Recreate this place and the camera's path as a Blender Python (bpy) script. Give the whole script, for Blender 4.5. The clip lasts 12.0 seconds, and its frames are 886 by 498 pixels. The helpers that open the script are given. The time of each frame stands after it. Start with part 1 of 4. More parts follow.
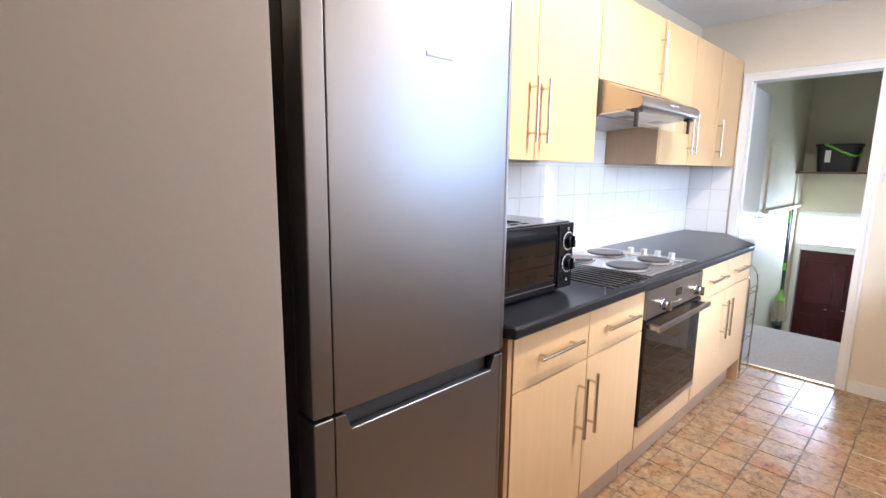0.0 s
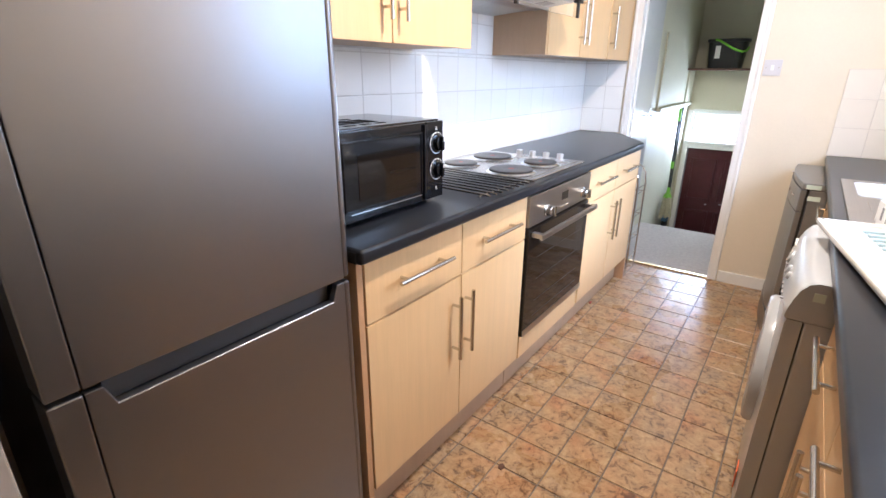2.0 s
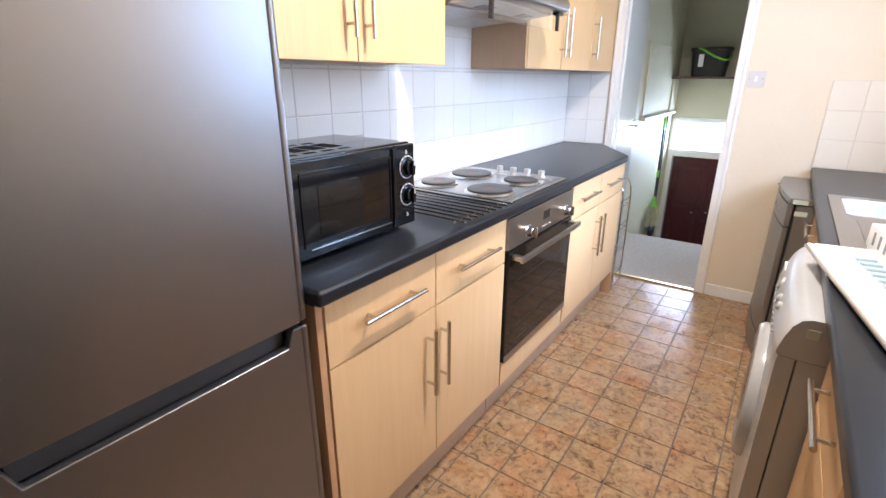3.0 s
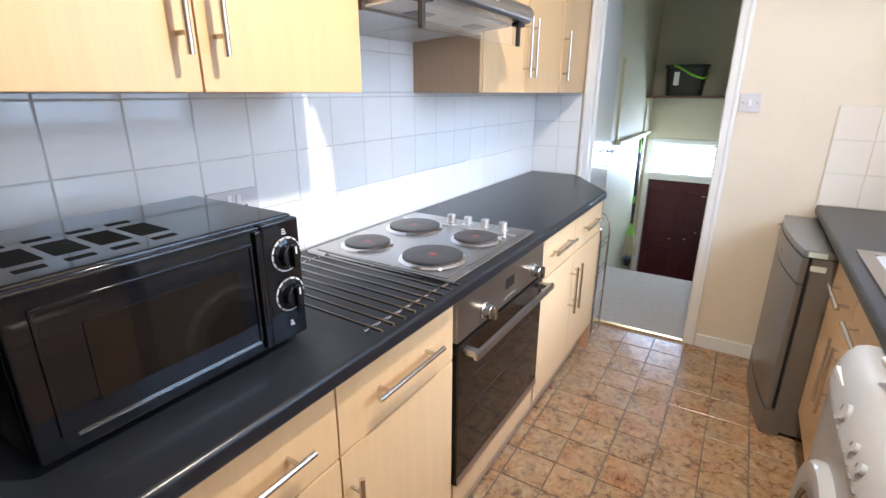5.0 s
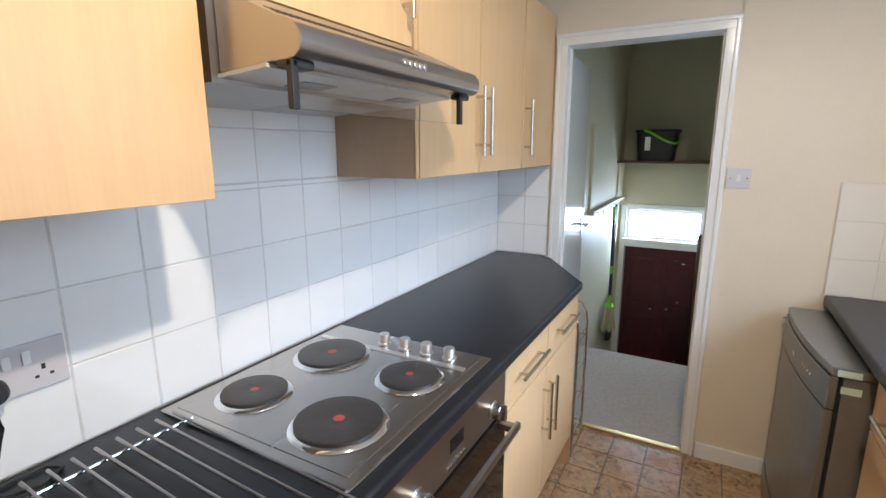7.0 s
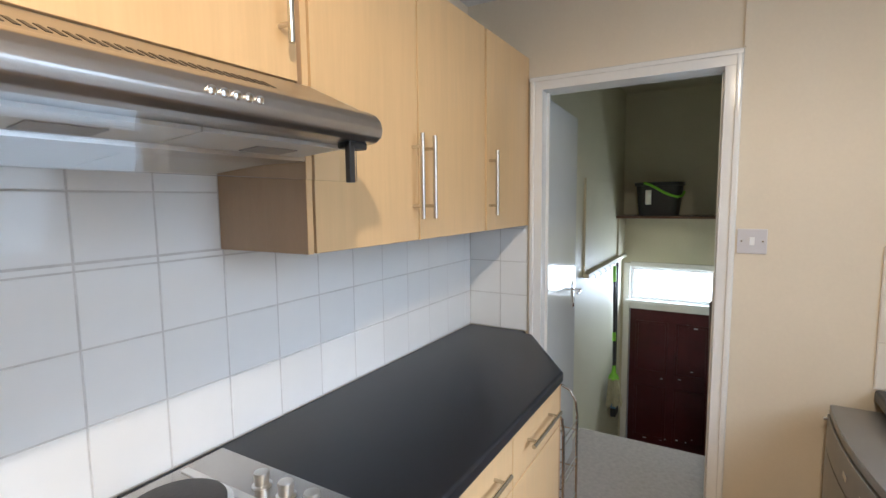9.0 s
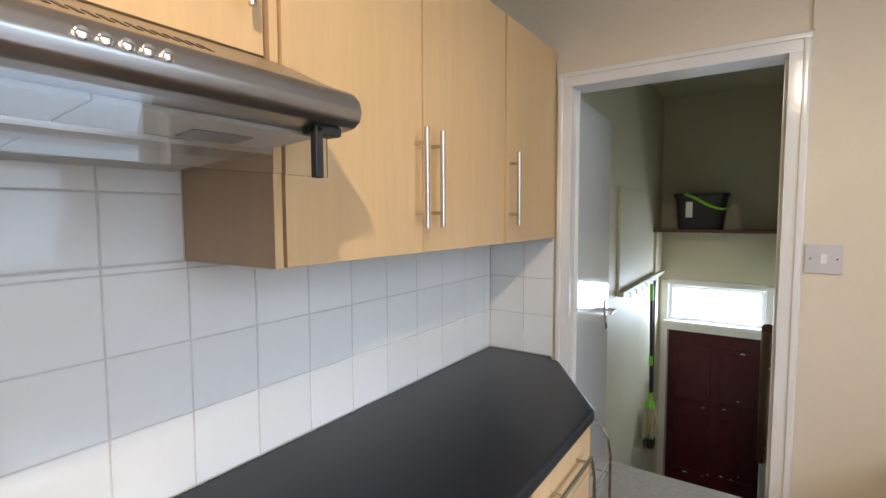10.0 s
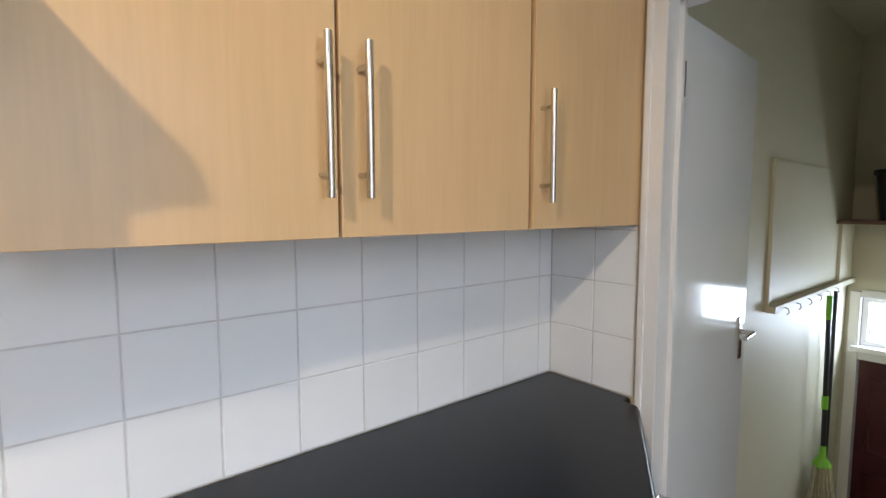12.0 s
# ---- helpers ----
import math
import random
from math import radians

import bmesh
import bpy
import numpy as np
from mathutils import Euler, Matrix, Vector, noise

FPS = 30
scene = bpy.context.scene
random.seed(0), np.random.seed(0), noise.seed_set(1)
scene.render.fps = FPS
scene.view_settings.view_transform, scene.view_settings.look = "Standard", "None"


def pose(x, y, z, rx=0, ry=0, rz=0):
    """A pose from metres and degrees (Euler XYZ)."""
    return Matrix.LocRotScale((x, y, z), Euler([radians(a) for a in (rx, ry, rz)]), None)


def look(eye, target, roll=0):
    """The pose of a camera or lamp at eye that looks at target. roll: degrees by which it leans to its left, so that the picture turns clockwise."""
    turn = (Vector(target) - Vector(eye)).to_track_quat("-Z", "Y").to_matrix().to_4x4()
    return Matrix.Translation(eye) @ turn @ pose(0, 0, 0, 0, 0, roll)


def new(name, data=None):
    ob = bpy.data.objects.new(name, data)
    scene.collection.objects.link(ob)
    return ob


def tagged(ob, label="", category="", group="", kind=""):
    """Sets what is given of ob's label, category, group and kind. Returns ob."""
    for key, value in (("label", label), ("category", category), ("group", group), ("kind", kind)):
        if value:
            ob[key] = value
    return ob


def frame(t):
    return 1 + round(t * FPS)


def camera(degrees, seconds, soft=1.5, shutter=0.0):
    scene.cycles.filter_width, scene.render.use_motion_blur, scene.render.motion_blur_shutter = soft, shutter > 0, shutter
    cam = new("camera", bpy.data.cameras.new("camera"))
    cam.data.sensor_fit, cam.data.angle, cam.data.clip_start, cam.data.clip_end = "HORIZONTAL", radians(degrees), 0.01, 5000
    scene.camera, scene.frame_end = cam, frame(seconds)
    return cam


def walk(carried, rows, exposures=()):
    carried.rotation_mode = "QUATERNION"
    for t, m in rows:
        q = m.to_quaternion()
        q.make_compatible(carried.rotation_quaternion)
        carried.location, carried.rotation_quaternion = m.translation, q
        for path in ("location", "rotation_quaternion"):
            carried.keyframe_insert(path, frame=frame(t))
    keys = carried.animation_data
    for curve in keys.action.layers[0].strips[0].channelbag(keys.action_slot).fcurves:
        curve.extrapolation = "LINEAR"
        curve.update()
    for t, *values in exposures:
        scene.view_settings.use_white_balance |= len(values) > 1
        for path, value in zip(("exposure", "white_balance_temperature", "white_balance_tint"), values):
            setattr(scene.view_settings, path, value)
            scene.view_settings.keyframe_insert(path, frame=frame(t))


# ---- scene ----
cam = camera(85.3, 12.0)
PATH = [
    (0, (-0.068, 0.109, 1.363), (1.294, 1.535, 1.031), 0.7),
    (0.5, (0.02, 0.127, 1.322), (1.516, 1.393, 0.925), 0.4),
    (1, (0.11, 0.134, 1.295), (1.648, 1.305, 0.784), 0.4),
    (1.5, (0.186, 0.137, 1.285), (1.716, 1.264, 0.661), 0.4),
    (2, (0.241, 0.13, 1.313), (1.755, 1.24, 0.625), 0.4),
    (2.5, (0.304, 0.129, 1.347), (1.814, 1.238, 0.649), 0.3),
    (2.7, (0.322, 0.134, 1.350), (1.847, 1.234, 0.662), 0.2),
    (4.5, (0.729, 0.306, 1.381), (2.319, 1.34, 0.747), 0.3),
    (5, (0.87, 0.341, 1.398), (2.487, 1.341, 0.777), 0.2),
    (5.5, (0.992, 0.378, 1.411), (2.629, 1.356, 0.807), 0.1),
    (6, (1.114, 0.421, 1.429), (2.772, 1.386, 0.863), 0.1),
    (6.5, (1.221, 0.454, 1.459), (2.908, 1.409, 0.966), 0.1),
    (7, (1.323, 0.457, 1.479), (3.034, 1.408, 1.071), -0.1),
    (7.5, (1.446, 0.439, 1.491), (3.174, 1.388, 1.155), -0.2),
    (7.7, (1.498, 0.433, 1.5), (3.23, 1.381, 1.184), -0.1),
    (9.5, (1.858, 0.462, 1.503), (3.558, 1.505, 1.351), -0.3),
    (10, (1.966, 0.503, 1.486), (3.622, 1.616, 1.345), -0.2),
    (10.5, (2.098, 0.521, 1.467), (3.692, 1.72, 1.326), -0.2),
    (11, (2.255, 0.506, 1.451), (3.767, 1.806, 1.304), 0.1),
    (11.5, (2.419, 0.504, 1.466), (3.813, 1.929, 1.3), 0.1),
    (12, (2.56, 0.519, 1.441), (3.811, 2.07, 1.272), -0.1),
]
walk(cam, [(t, look(eye, target, roll)) for t, eye, target, roll in PATH], [(0.0, 0.90, 4850, 17), (2.5, 0.78, 4850, 17), (5.5, 0.44, 4800, 13), (6.5, 0.15, 4900, 12), (7.5, -0.14, 5000, 12), (9.5, -0.19, 5300, 13), (12.0, -0.31, 5400, 14)])

# ---- light and exposure ----
world = bpy.data.worlds.new("daylight")
scene.world = world
world.use_nodes = True
wn = world.node_tree
bg = wn.nodes["Background"]
sky = wn.nodes.new("ShaderNodeTexSky")
sky.sky_type = 'NISHITA'
sky.sun_disc = False
sky.sun_elevation = radians(38)
sky.sun_rotation = radians(191)
wn.links.new(sky.outputs["Color"], bg.inputs["Color"])
bg.inputs["Strength"].default_value = 0.15


def lamp(name, kind, energy, color, place, **kw):
    data = bpy.data.lights.new(name, kind)
    data.energy = energy
    data.color = color
    ob = new(name, data)
    ob.matrix_world = place
    return ob, data


sun_ob, sun_data = lamp("sun", 'SUN', 5.0, (0.95, 0.98, 1.0), look((0, -10, 8.6), (2.0, 0, 0)))
sun_data.angle = radians(45)   # bright overcast
# daylight in the kitchen window's opening
win_ob, win_data = lamp("window_daylight", 'AREA', 16, (0.88, 0.975, 0.98), look((2.44, -0.86, 1.67), (2.44, 1.0, 0.72)))
win_data.shape = 'RECTANGLE'
win_data.size, win_data.size_y = 1.20, 1.02
win_data.spread = radians(176)   # sky above the roofs across the yard
# daylight in the fanlight over the street door
fan_ob, fan_data = lamp("fanlight_daylight", 'AREA', 13, (0.96, 1.0, 0.97), look((6.30, 0.81, 0.78), (4.0, 0.81, 0.6)))
fan_data.shape = 'RECTANGLE'
fan_data.size, fan_data.size_y = 0.60, 0.26
# the kitchen's ceiling bulb
bulb_ob, bulb_data = lamp("bulb_light", 'POINT', 94, (1.0, 0.75, 0.45), pose(1.63, 0.29, 2.325))
bulb_data.shadow_soft_size = 0.026


# ---- materials ----
def mat(name, color, rough=0.5, metal=0.0, var=0.0, scale=8.0, bump=0.0, bscale=60.0, stretch=(1, 1, 1), coat=0.0, rvar=0.0, tint=None, spec=0.5, rand=0.0):
    """Principled material with two scales of noise in colour, roughness and relief."""
    m = bpy.data.materials.new(name)
    m.use_nodes = True
    nt = m.node_tree
    b = nt.nodes["Principled BSDF"]
    L = nt.links.new
    b.inputs["Roughness"].default_value = rough
    b.inputs["Metallic"].default_value = metal
    b.inputs["Specular IOR Level"].default_value = spec
    b.inputs["Coat Weight"].default_value = coat
    b.inputs["Coat Roughness"].default_value = 0.08
    b.inputs["Base Color"].default_value = (*color, 1)
    if not (var or bump or rvar or rand):
        return m
    tc = nt.nodes.new("ShaderNodeTexCoord")
    mp = nt.nodes.new("ShaderNodeMapping")
    mp.inputs["Scale"].default_value = stretch
    L(tc.outputs["Object"], mp.inputs["Vector"])
    n1 = nt.nodes.new("ShaderNodeTexNoise")
    n1.inputs["Scale"].default_value = scale
    n1.inputs["Detail"].default_value = 6
    n1.inputs["Roughness"].default_value = 0.6
    L(mp.outputs["Vector"], n1.inputs["Vector"])
    n2 = nt.nodes.new("ShaderNodeTexNoise")
    n2.inputs["Scale"].default_value = bscale
    n2.inputs["Detail"].default_value = 3
    L(mp.outputs["Vector"], n2.inputs["Vector"])
    if var or rand:
        mix = nt.nodes.new("ShaderNodeMix")
        mix.data_type = 'RGBA'
        add = nt.nodes.new("ShaderNodeMath")
        add.operation = 'MULTIPLY_ADD'
        add.inputs[1].default_value = 0.35
        L(n2.outputs["Fac"], add.inputs[0])
        half = nt.nodes.new("ShaderNodeMath")
        half.operation = 'MULTIPLY'
        half.inputs[1].default_value = 0.65
        L(n1.outputs["Fac"], half.inputs[0])
        L(half.outputs[0], add.inputs[2])
        rg = nt.nodes.new("ShaderNodeMapRange")
        rg.inputs["From Min"].default_value = 0.3
        rg.inputs["From Max"].default_value = 0.7
        L(add.outputs[0], rg.inputs["Value"])
        dark = tint or tuple(c * (1 - var) for c in color)
        mix.inputs[6].default_value = (*dark, 1)
        mix.inputs[7].default_value = (*[min(1, c * (1 + var * 0.4)) for c in color], 1)
        L(rg.outputs[0], mix.inputs[0])
        out = mix.outputs[2]
        if rand:
            info = nt.nodes.new("ShaderNodeObjectInfo")
            hsv = nt.nodes.new("ShaderNodeHueSaturation")
            r2 = nt.nodes.new("ShaderNodeMapRange")
            r2.inputs["To Min"].default_value = 1 - rand
            r2.inputs["To Max"].default_value = 1 + rand * 0.5
            L(info.outputs["Random"], r2.inputs["Value"])
            L(r2.outputs[0], hsv.inputs["Value"])
            L(out, hsv.inputs["Color"])
            out = hsv.outputs[0]
        L(out, b.inputs["Base Color"])
    if rvar:
        rr = nt.nodes.new("ShaderNodeMapRange")
        rr.inputs["From Min"].default_value = 0.3
        rr.inputs["From Max"].default_value = 0.7
        rr.inputs["To Min"].default_value = max(0.02, rough - rvar)
        rr.inputs["To Max"].default_value = min(1, rough + rvar)
        L(n1.outputs["Fac"], rr.inputs["Value"])
        L(rr.outputs[0], b.inputs["Roughness"])
    if bump:
        bp = nt.nodes.new("ShaderNodeBump")
        bp.inputs["Strength"].default_value = bump
        bp.inputs["Distance"].default_value = 0.002
        L(n2.outputs["Fac"], bp.inputs["Height"])
        L(bp.outputs["Normal"], b.inputs["Normal"])
    return m


def glass(name, color=(1, 1, 1), rough=0.0, alpha_dark=0.0):
    m = bpy.data.materials.new(name)
    m.use_nodes = True
    b = m.node_tree.nodes["Principled BSDF"]
    b.inputs["Base Color"].default_value = (*color, 1)
    b.inputs["Roughness"].default_value = rough
    b.inputs["Transmission Weight"].default_value = 1.0
    b.inputs["IOR"].default_value = 1.45
    return m


def lino(name):
    """Printed stone-effect vinyl: tan, rust and grey-brown mottling that differs from tile to tile."""
    m = bpy.data.materials.new(name)
    m.use_nodes = True
    nt = m.node_tree
    L = nt.links.new
    b = nt.nodes["Principled BSDF"]
    geo = nt.nodes.new("ShaderNodeNewGeometry")
    info = nt.nodes.new("ShaderNodeObjectInfo")
    mul = nt.nodes.new("ShaderNodeMath")
    mul.operation = 'MULTIPLY'
    mul.inputs[1].default_value = 37.0
    L(info.outputs["Random"], mul.inputs[0])
    n1 = nt.nodes.new("ShaderNodeTexNoise")
    n1.noise_dimensions = '4D'
    n1.inputs["Scale"].default_value = 27
    n1.inputs["Detail"].default_value = 9
    n1.inputs["Roughness"].default_value = 0.66
    n1.inputs["Distortion"].default_value = 1.1
    L(geo.outputs["Position"], n1.inputs["Vector"])
    L(mul.outputs[0], n1.inputs["W"])
    ramp = nt.nodes.new("ShaderNodeValToRGB")
    e = ramp.color_ramp.elements
    e[0].position, e[0].color = 0.33, (0.10, 0.066, 0.042, 1)
    e[1].position, e[1].color = 0.74, (0.58, 0.47, 0.32, 1)
    for p, c in ((0.40, (0.20, 0.13, 0.08, 1)), (0.46, (0.35, 0.24, 0.14, 1)), (0.54, (0.43, 0.305, 0.18, 1)), (0.62, (0.48, 0.36, 0.22, 1))):
        x = e.new(p)
        x.color = c
    L(n1.outputs["Fac"], ramp.inputs["Fac"])
    # broad rust, straw and grey tones from tile to tile and across each tile
    n2 = nt.nodes.new("ShaderNodeTexNoise")
    n2.noise_dimensions = '4D'
    n2.inputs["Scale"].default_value = 6
    n2.inputs["Detail"].default_value = 3
    L(geo.outputs["Position"], n2.inputs["Vector"])
    L(mul.outputs[0], n2.inputs["W"])
    tone = nt.nodes.new("ShaderNodeValToRGB")
    k = tone.color_ramp.elements
    k[0].position, k[0].color = 0.30, (0.80, 0.82, 0.86, 1)
    k[1].position, k[1].color = 0.70, (1.0, 0.72, 0.52, 1)
    k.new(0.46).color = (1.0, 0.95, 0.82, 1)
    k.new(0.58).color = (1.0, 0.86, 0.70, 1)
    L(n2.outputs["Fac"], tone.inputs["Fac"])
    rust = nt.nodes.new("ShaderNodeMix")
    rust.data_type = 'RGBA'
    rust.blend_type = 'MULTIPLY'
    rust.inputs[0].default_value = 1.0
    L(ramp.outputs["Color"], rust.inputs[6])
    L(tone.outputs["Color"], rust.inputs[7])
    L(rust.outputs[2], b.inputs["Base Color"])
    n3 = nt.nodes.new("ShaderNodeTexNoise")
    n3.inputs["Scale"].default_value = 5
    n3.inputs["Detail"].default_value = 5
    L(geo.outputs["Position"], n3.inputs["Vector"])
    rr = nt.nodes.new("ShaderNodeMapRange")
    rr.inputs["From Min"].default_value = 0.3
    rr.inputs["From Max"].default_value = 0.7
    rr.inputs["To Min"].default_value = 0.20
    rr.inputs["To Max"].default_value = 0.40
    L(n3.outputs["Fac"], rr.inputs["Value"])
    L(rr.outputs[0], b.inputs["Roughness"])
    bp = nt.nodes.new("ShaderNodeBump")
    bp.inputs["Strength"].default_value = 0.25
    bp.inputs["Distance"].default_value = 0.002
    L(n1.outputs["Fac"], bp.inputs["Height"])
    L(bp.outputs["Normal"], b.inputs["Normal"])
    return m


M_DOORGLOSS = mat("white_door_gloss", (0.80, 0.80, 0.78), 0.07, var=0.03, scale=5, bump=0.025, bscale=9)
M_CREAM = mat("cream_paint", (0.73, 0.645, 0.50), 0.62, var=0.05, scale=2.5, bump=0.12, bscale=90)
M_PALE = mat("pale_green_paint", (0.60, 0.57, 0.43), 0.55, var=0.07, scale=2.0, bump=0.12, bscale=70)
M_CEIL = mat("ceiling_paint", (0.80, 0.79, 0.76), 0.8, var=0.04, scale=3, bump=0.2, bscale=60)
M_WHITE = mat("white_gloss_paint", (0.80, 0.79, 0.76), 0.16, var=0.04, scale=6, bump=0.08, bscale=40)
M_TILE = mat("white_glazed_tile", (0.85, 0.85, 0.83), 0.08, var=0.02, scale=5, bump=0.05, bscale=18, rand=0.03)
M_TILE2 = mat("cream_white_tile", (0.78, 0.72, 0.62), 0.14, var=0.02, scale=5, bump=0.05, bscale=18, rand=0.03)
M_GROUT2 = mat("cream_grout", (0.66, 0.60, 0.52), 0.8, var=0.1, scale=14)
M_GROUT = mat("grey_grout", (0.66, 0.645, 0.62), 0.85, var=0.22, scale=14)
M_MAPLE = mat("maple_laminate", (0.68, 0.465, 0.23), 0.36, var=0.09, scale=4, bump=0.03, bscale=26, stretch=(7, 7, 0.35), rvar=0.05)
M_EDGE = mat("maple_edging", (0.50, 0.30, 0.15), 0.45, var=0.12, scale=9, stretch=(6, 6, 0.7))
M_CARC = mat("cabinet_side_laminate", (0.50, 0.36, 0.23), 0.5, var=0.08, scale=6, stretch=(6, 6, 0.8))
M_WORK = mat("charcoal_worktop", (0.014, 0.016, 0.021), 0.29, spec=0.36, var=0.12, scale=90)
M_STEEL = mat("brushed_steel", (0.44, 0.42, 0.40), 0.31, 1.0, var=0.03, scale=14, bump=0.02, bscale=90, stretch=(0.5, 14, 14), rvar=0.03)
M_BOWL = mat("satin_bowl_steel", (0.74, 0.76, 0.78), 0.36, 0.85, var=0.04, scale=20)
M_KNOB = mat("bright_satin_metal", (0.70, 0.69, 0.67), 0.30, 0.9, var=0.03, scale=30)
M_CHROME = mat("chrome", (0.80, 0.80, 0.80), 0.09, 1.0)
M_NICKEL = mat("satin_nickel", (0.62, 0.59, 0.54), 0.24, 1.0, var=0.03, scale=40)
M_FRIDGE = mat("silver_fridge_door", (0.275, 0.275, 0.295), 0.33, 0.94, var=0.02, scale=3)
M_FRIDGE_SIDE = mat("dark_grey_fridge_side", (0.05, 0.05, 0.052), 0.5, var=0.1)
M_SILVER = mat("silver_painted_metal", (0.26, 0.257, 0.248), 0.33, 0.7, var=0.05, scale=20)
M_FILTER = mat("pale_grey_filter", (0.52, 0.52, 0.50), 0.35, var=0.05, scale=12)
M_BLACK = mat("black_gloss_plastic", (0.006, 0.007, 0.010), 0.07, var=0.1, spec=0.5, bump=0.02, bscale=14)
M_BLACKM = mat("black_matt_plastic", (0.018, 0.018, 0.019), 0.42, var=0.1, scale=20)
M_HOB = mat("hob_steel", (0.50, 0.48, 0.455), 0.25, 1.0, var=0.05, scale=10, stretch=(0.6, 9, 9), rvar=0.03)
M_WIRE = mat("dull_chromed_wire", (0.40, 0.39, 0.38), 0.24, 1.0, var=0.06, scale=60)
M_VOID = mat("dark_vent_void", (0.004, 0.004, 0.004), 0.8, spec=0.1)
M_IRON = mat("cast_iron_hotplate", (0.052, 0.047, 0.045), 0.34, 0.3, var=0.3, scale=30, bump=0.2, bscale=200)
M_RED = mat("red_enamel_dot", (0.34, 0.05, 0.025), 0.4)
M_OVENGLASS = mat("dark_oven_glass", (0.010, 0.008, 0.007), 0.05, spec=0.4)
M_WPLAST = mat("white_plastic", (0.80, 0.80, 0.78), 0.28, var=0.03)
M_PLATE = mat("pinkish_grey_plastic", (0.60, 0.58, 0.59), 0.35, var=0.03)
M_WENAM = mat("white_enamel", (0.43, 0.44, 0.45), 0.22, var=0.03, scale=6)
M_GREY = mat("grey_print", (0.25, 0.25, 0.26), 0.5)
M_DIM = mat("dim_grey", (0.035, 0.033, 0.03), 0.3)
# darker copy of the cream paint: shade on the wall end, put into colour
M_NIB = mat("shaded_cream_paint", (0.37, 0.33, 0.29), 0.6, var=0.05, scale=2.5, bump=0.12, bscale=90)
M_PRINT = mat("white_print", (0.75, 0.75, 0.75), 0.5)
M_CARPET = mat("grey_carpet", (0.46, 0.415, 0.365), 0.95, var=0.22, scale=40, bump=0.9, bscale=420)
M_REDDOOR = mat("dark_red_door_paint", (0.070, 0.012, 0.014), 0.28, var=0.25, scale=10, bump=0.1, bscale=30)
M_BROWN = mat("varnished_brown_wood", (0.12, 0.055, 0.03), 0.35, var=0.3, scale=8, stretch=(1, 8, 8))
M_GREEN = mat("lime_green_plastic", (0.22, 0.55, 0.03), 0.35)
M_MOP = mat("olive_mop_strands", (0.52, 0.50, 0.34), 0.9, var=0.3, scale=40)
M_BLUE = mat("blue_plastic", (0.12, 0.25, 0.42), 0.4)
M_BRASS = mat("brass", (0.70, 0.52, 0.22), 0.3, 1.0)
M_LINO = lino("stone_effect_vinyl")
M_JOINT = mat("vinyl_joint", (0.185, 0.155, 0.125), 0.45, var=0.25, scale=30)
M_GLASS = glass("clear_glass")
M_PALEBLUE = mat("pale_blue_plastic", (0.42, 0.55, 0.62), 0.4)
M_LABEL = mat("pale_green_label", (0.55, 0.62, 0.52), 0.5)
M_ORANGE = mat("orange_sticker", (0.75, 0.16, 0.03), 0.5)
M_SLATE = mat("slate_roof", (0.10, 0.10, 0.11), 0.6, var=0.3, scale=3)
M_BRICK = mat("far_brick", (0.36, 0.22, 0.15), 0.9, var=0.25, scale=2)
M_GROUND = mat("outdoor_ground", (0.16, 0.15, 0.14), 0.9, var=0.25, scale=0.6)


# ---- building helpers ----
def box(bm, x0, x1, y0, y1, z0, z1, bevel=0.0, seg=2):
    made = bmesh.ops.create_cube(bm, size=1.0)
    vs = made["verts"]
    for v in vs:
        v.co = Vector(((x0 + x1) / 2 + v.co.x * (x1 - x0), (y0 + y1) / 2 + v.co.y * (y1 - y0), (z0 + z1) / 2 + v.co.z * (z1 - z0)))
    if bevel > 0:
        es = {e for v in vs for e in v.link_edges}
        bmesh.ops.bevel(bm, geom=list(es), offset=bevel, segments=seg, profile=0.5, affect='EDGES')
    return bm


def rod(bm, a, b, r, seg=12, r2=None):
    a, b = Vector(a), Vector(b)
    d = b - a
    m = Matrix.Translation((a + b) / 2) @ d.to_track_quat("Z", "Y").to_matrix().to_4x4()
    bmesh.ops.create_cone(bm, cap_ends=True, segments=seg, radius1=r, radius2=r if r2 is None else r2, depth=d.length, matrix=m)
    return bm


def lathe(bm, place, profile, seg=24):
    """Turns a profile of (radius, height) about the local z axis of place."""
    rings = []
    for r, h in profile:
        rings.append([bm.verts.new(place @ Vector((max(r, 1e-5) * math.cos(2 * math.pi * i / seg), max(r, 1e-5) * math.sin(2 * math.pi * i / seg), h))) for i in range(seg)])
    for k in range(len(rings) - 1):
        for i in range(seg):
            bm.faces.new((rings[k][i], rings[k][(i + 1) % seg], rings[k + 1][(i + 1) % seg], rings[k + 1][i]))
    bm.faces.new(list(reversed(rings[0])))
    bm.faces.new(rings[-1])
    return bm


def prism(bm, outline, axis, lo, hi, bevel=0.0, seg=2):
    """Extrudes a closed outline of (u, v): axis x takes (y, z), y takes (x, z), z takes (x, y)."""
    def place(u, v, w):
        return {"x": (w, u, v), "y": (u, w, v), "z": (u, v, w)}[axis]
    a = [bm.verts.new(place(u, v, lo)) for u, v in outline]
    b = [bm.verts.new(place(u, v, hi)) for u, v in outline]
    n = len(a)
    fs = [bm.faces.new(a), bm.faces.new(b)]
    for i in range(n):
        fs.append(bm.faces.new((a[i], a[(i + 1) % n], b[(i + 1) % n], b[i])))
    bmesh.ops.recalc_face_normals(bm, faces=fs)
    if bevel > 0:
        es = {e for f in fs for e in f.edges}
        bmesh.ops.bevel(bm, geom=list(es), offset=bevel, segments=seg, profile=0.5, affect='EDGES')
    return bm


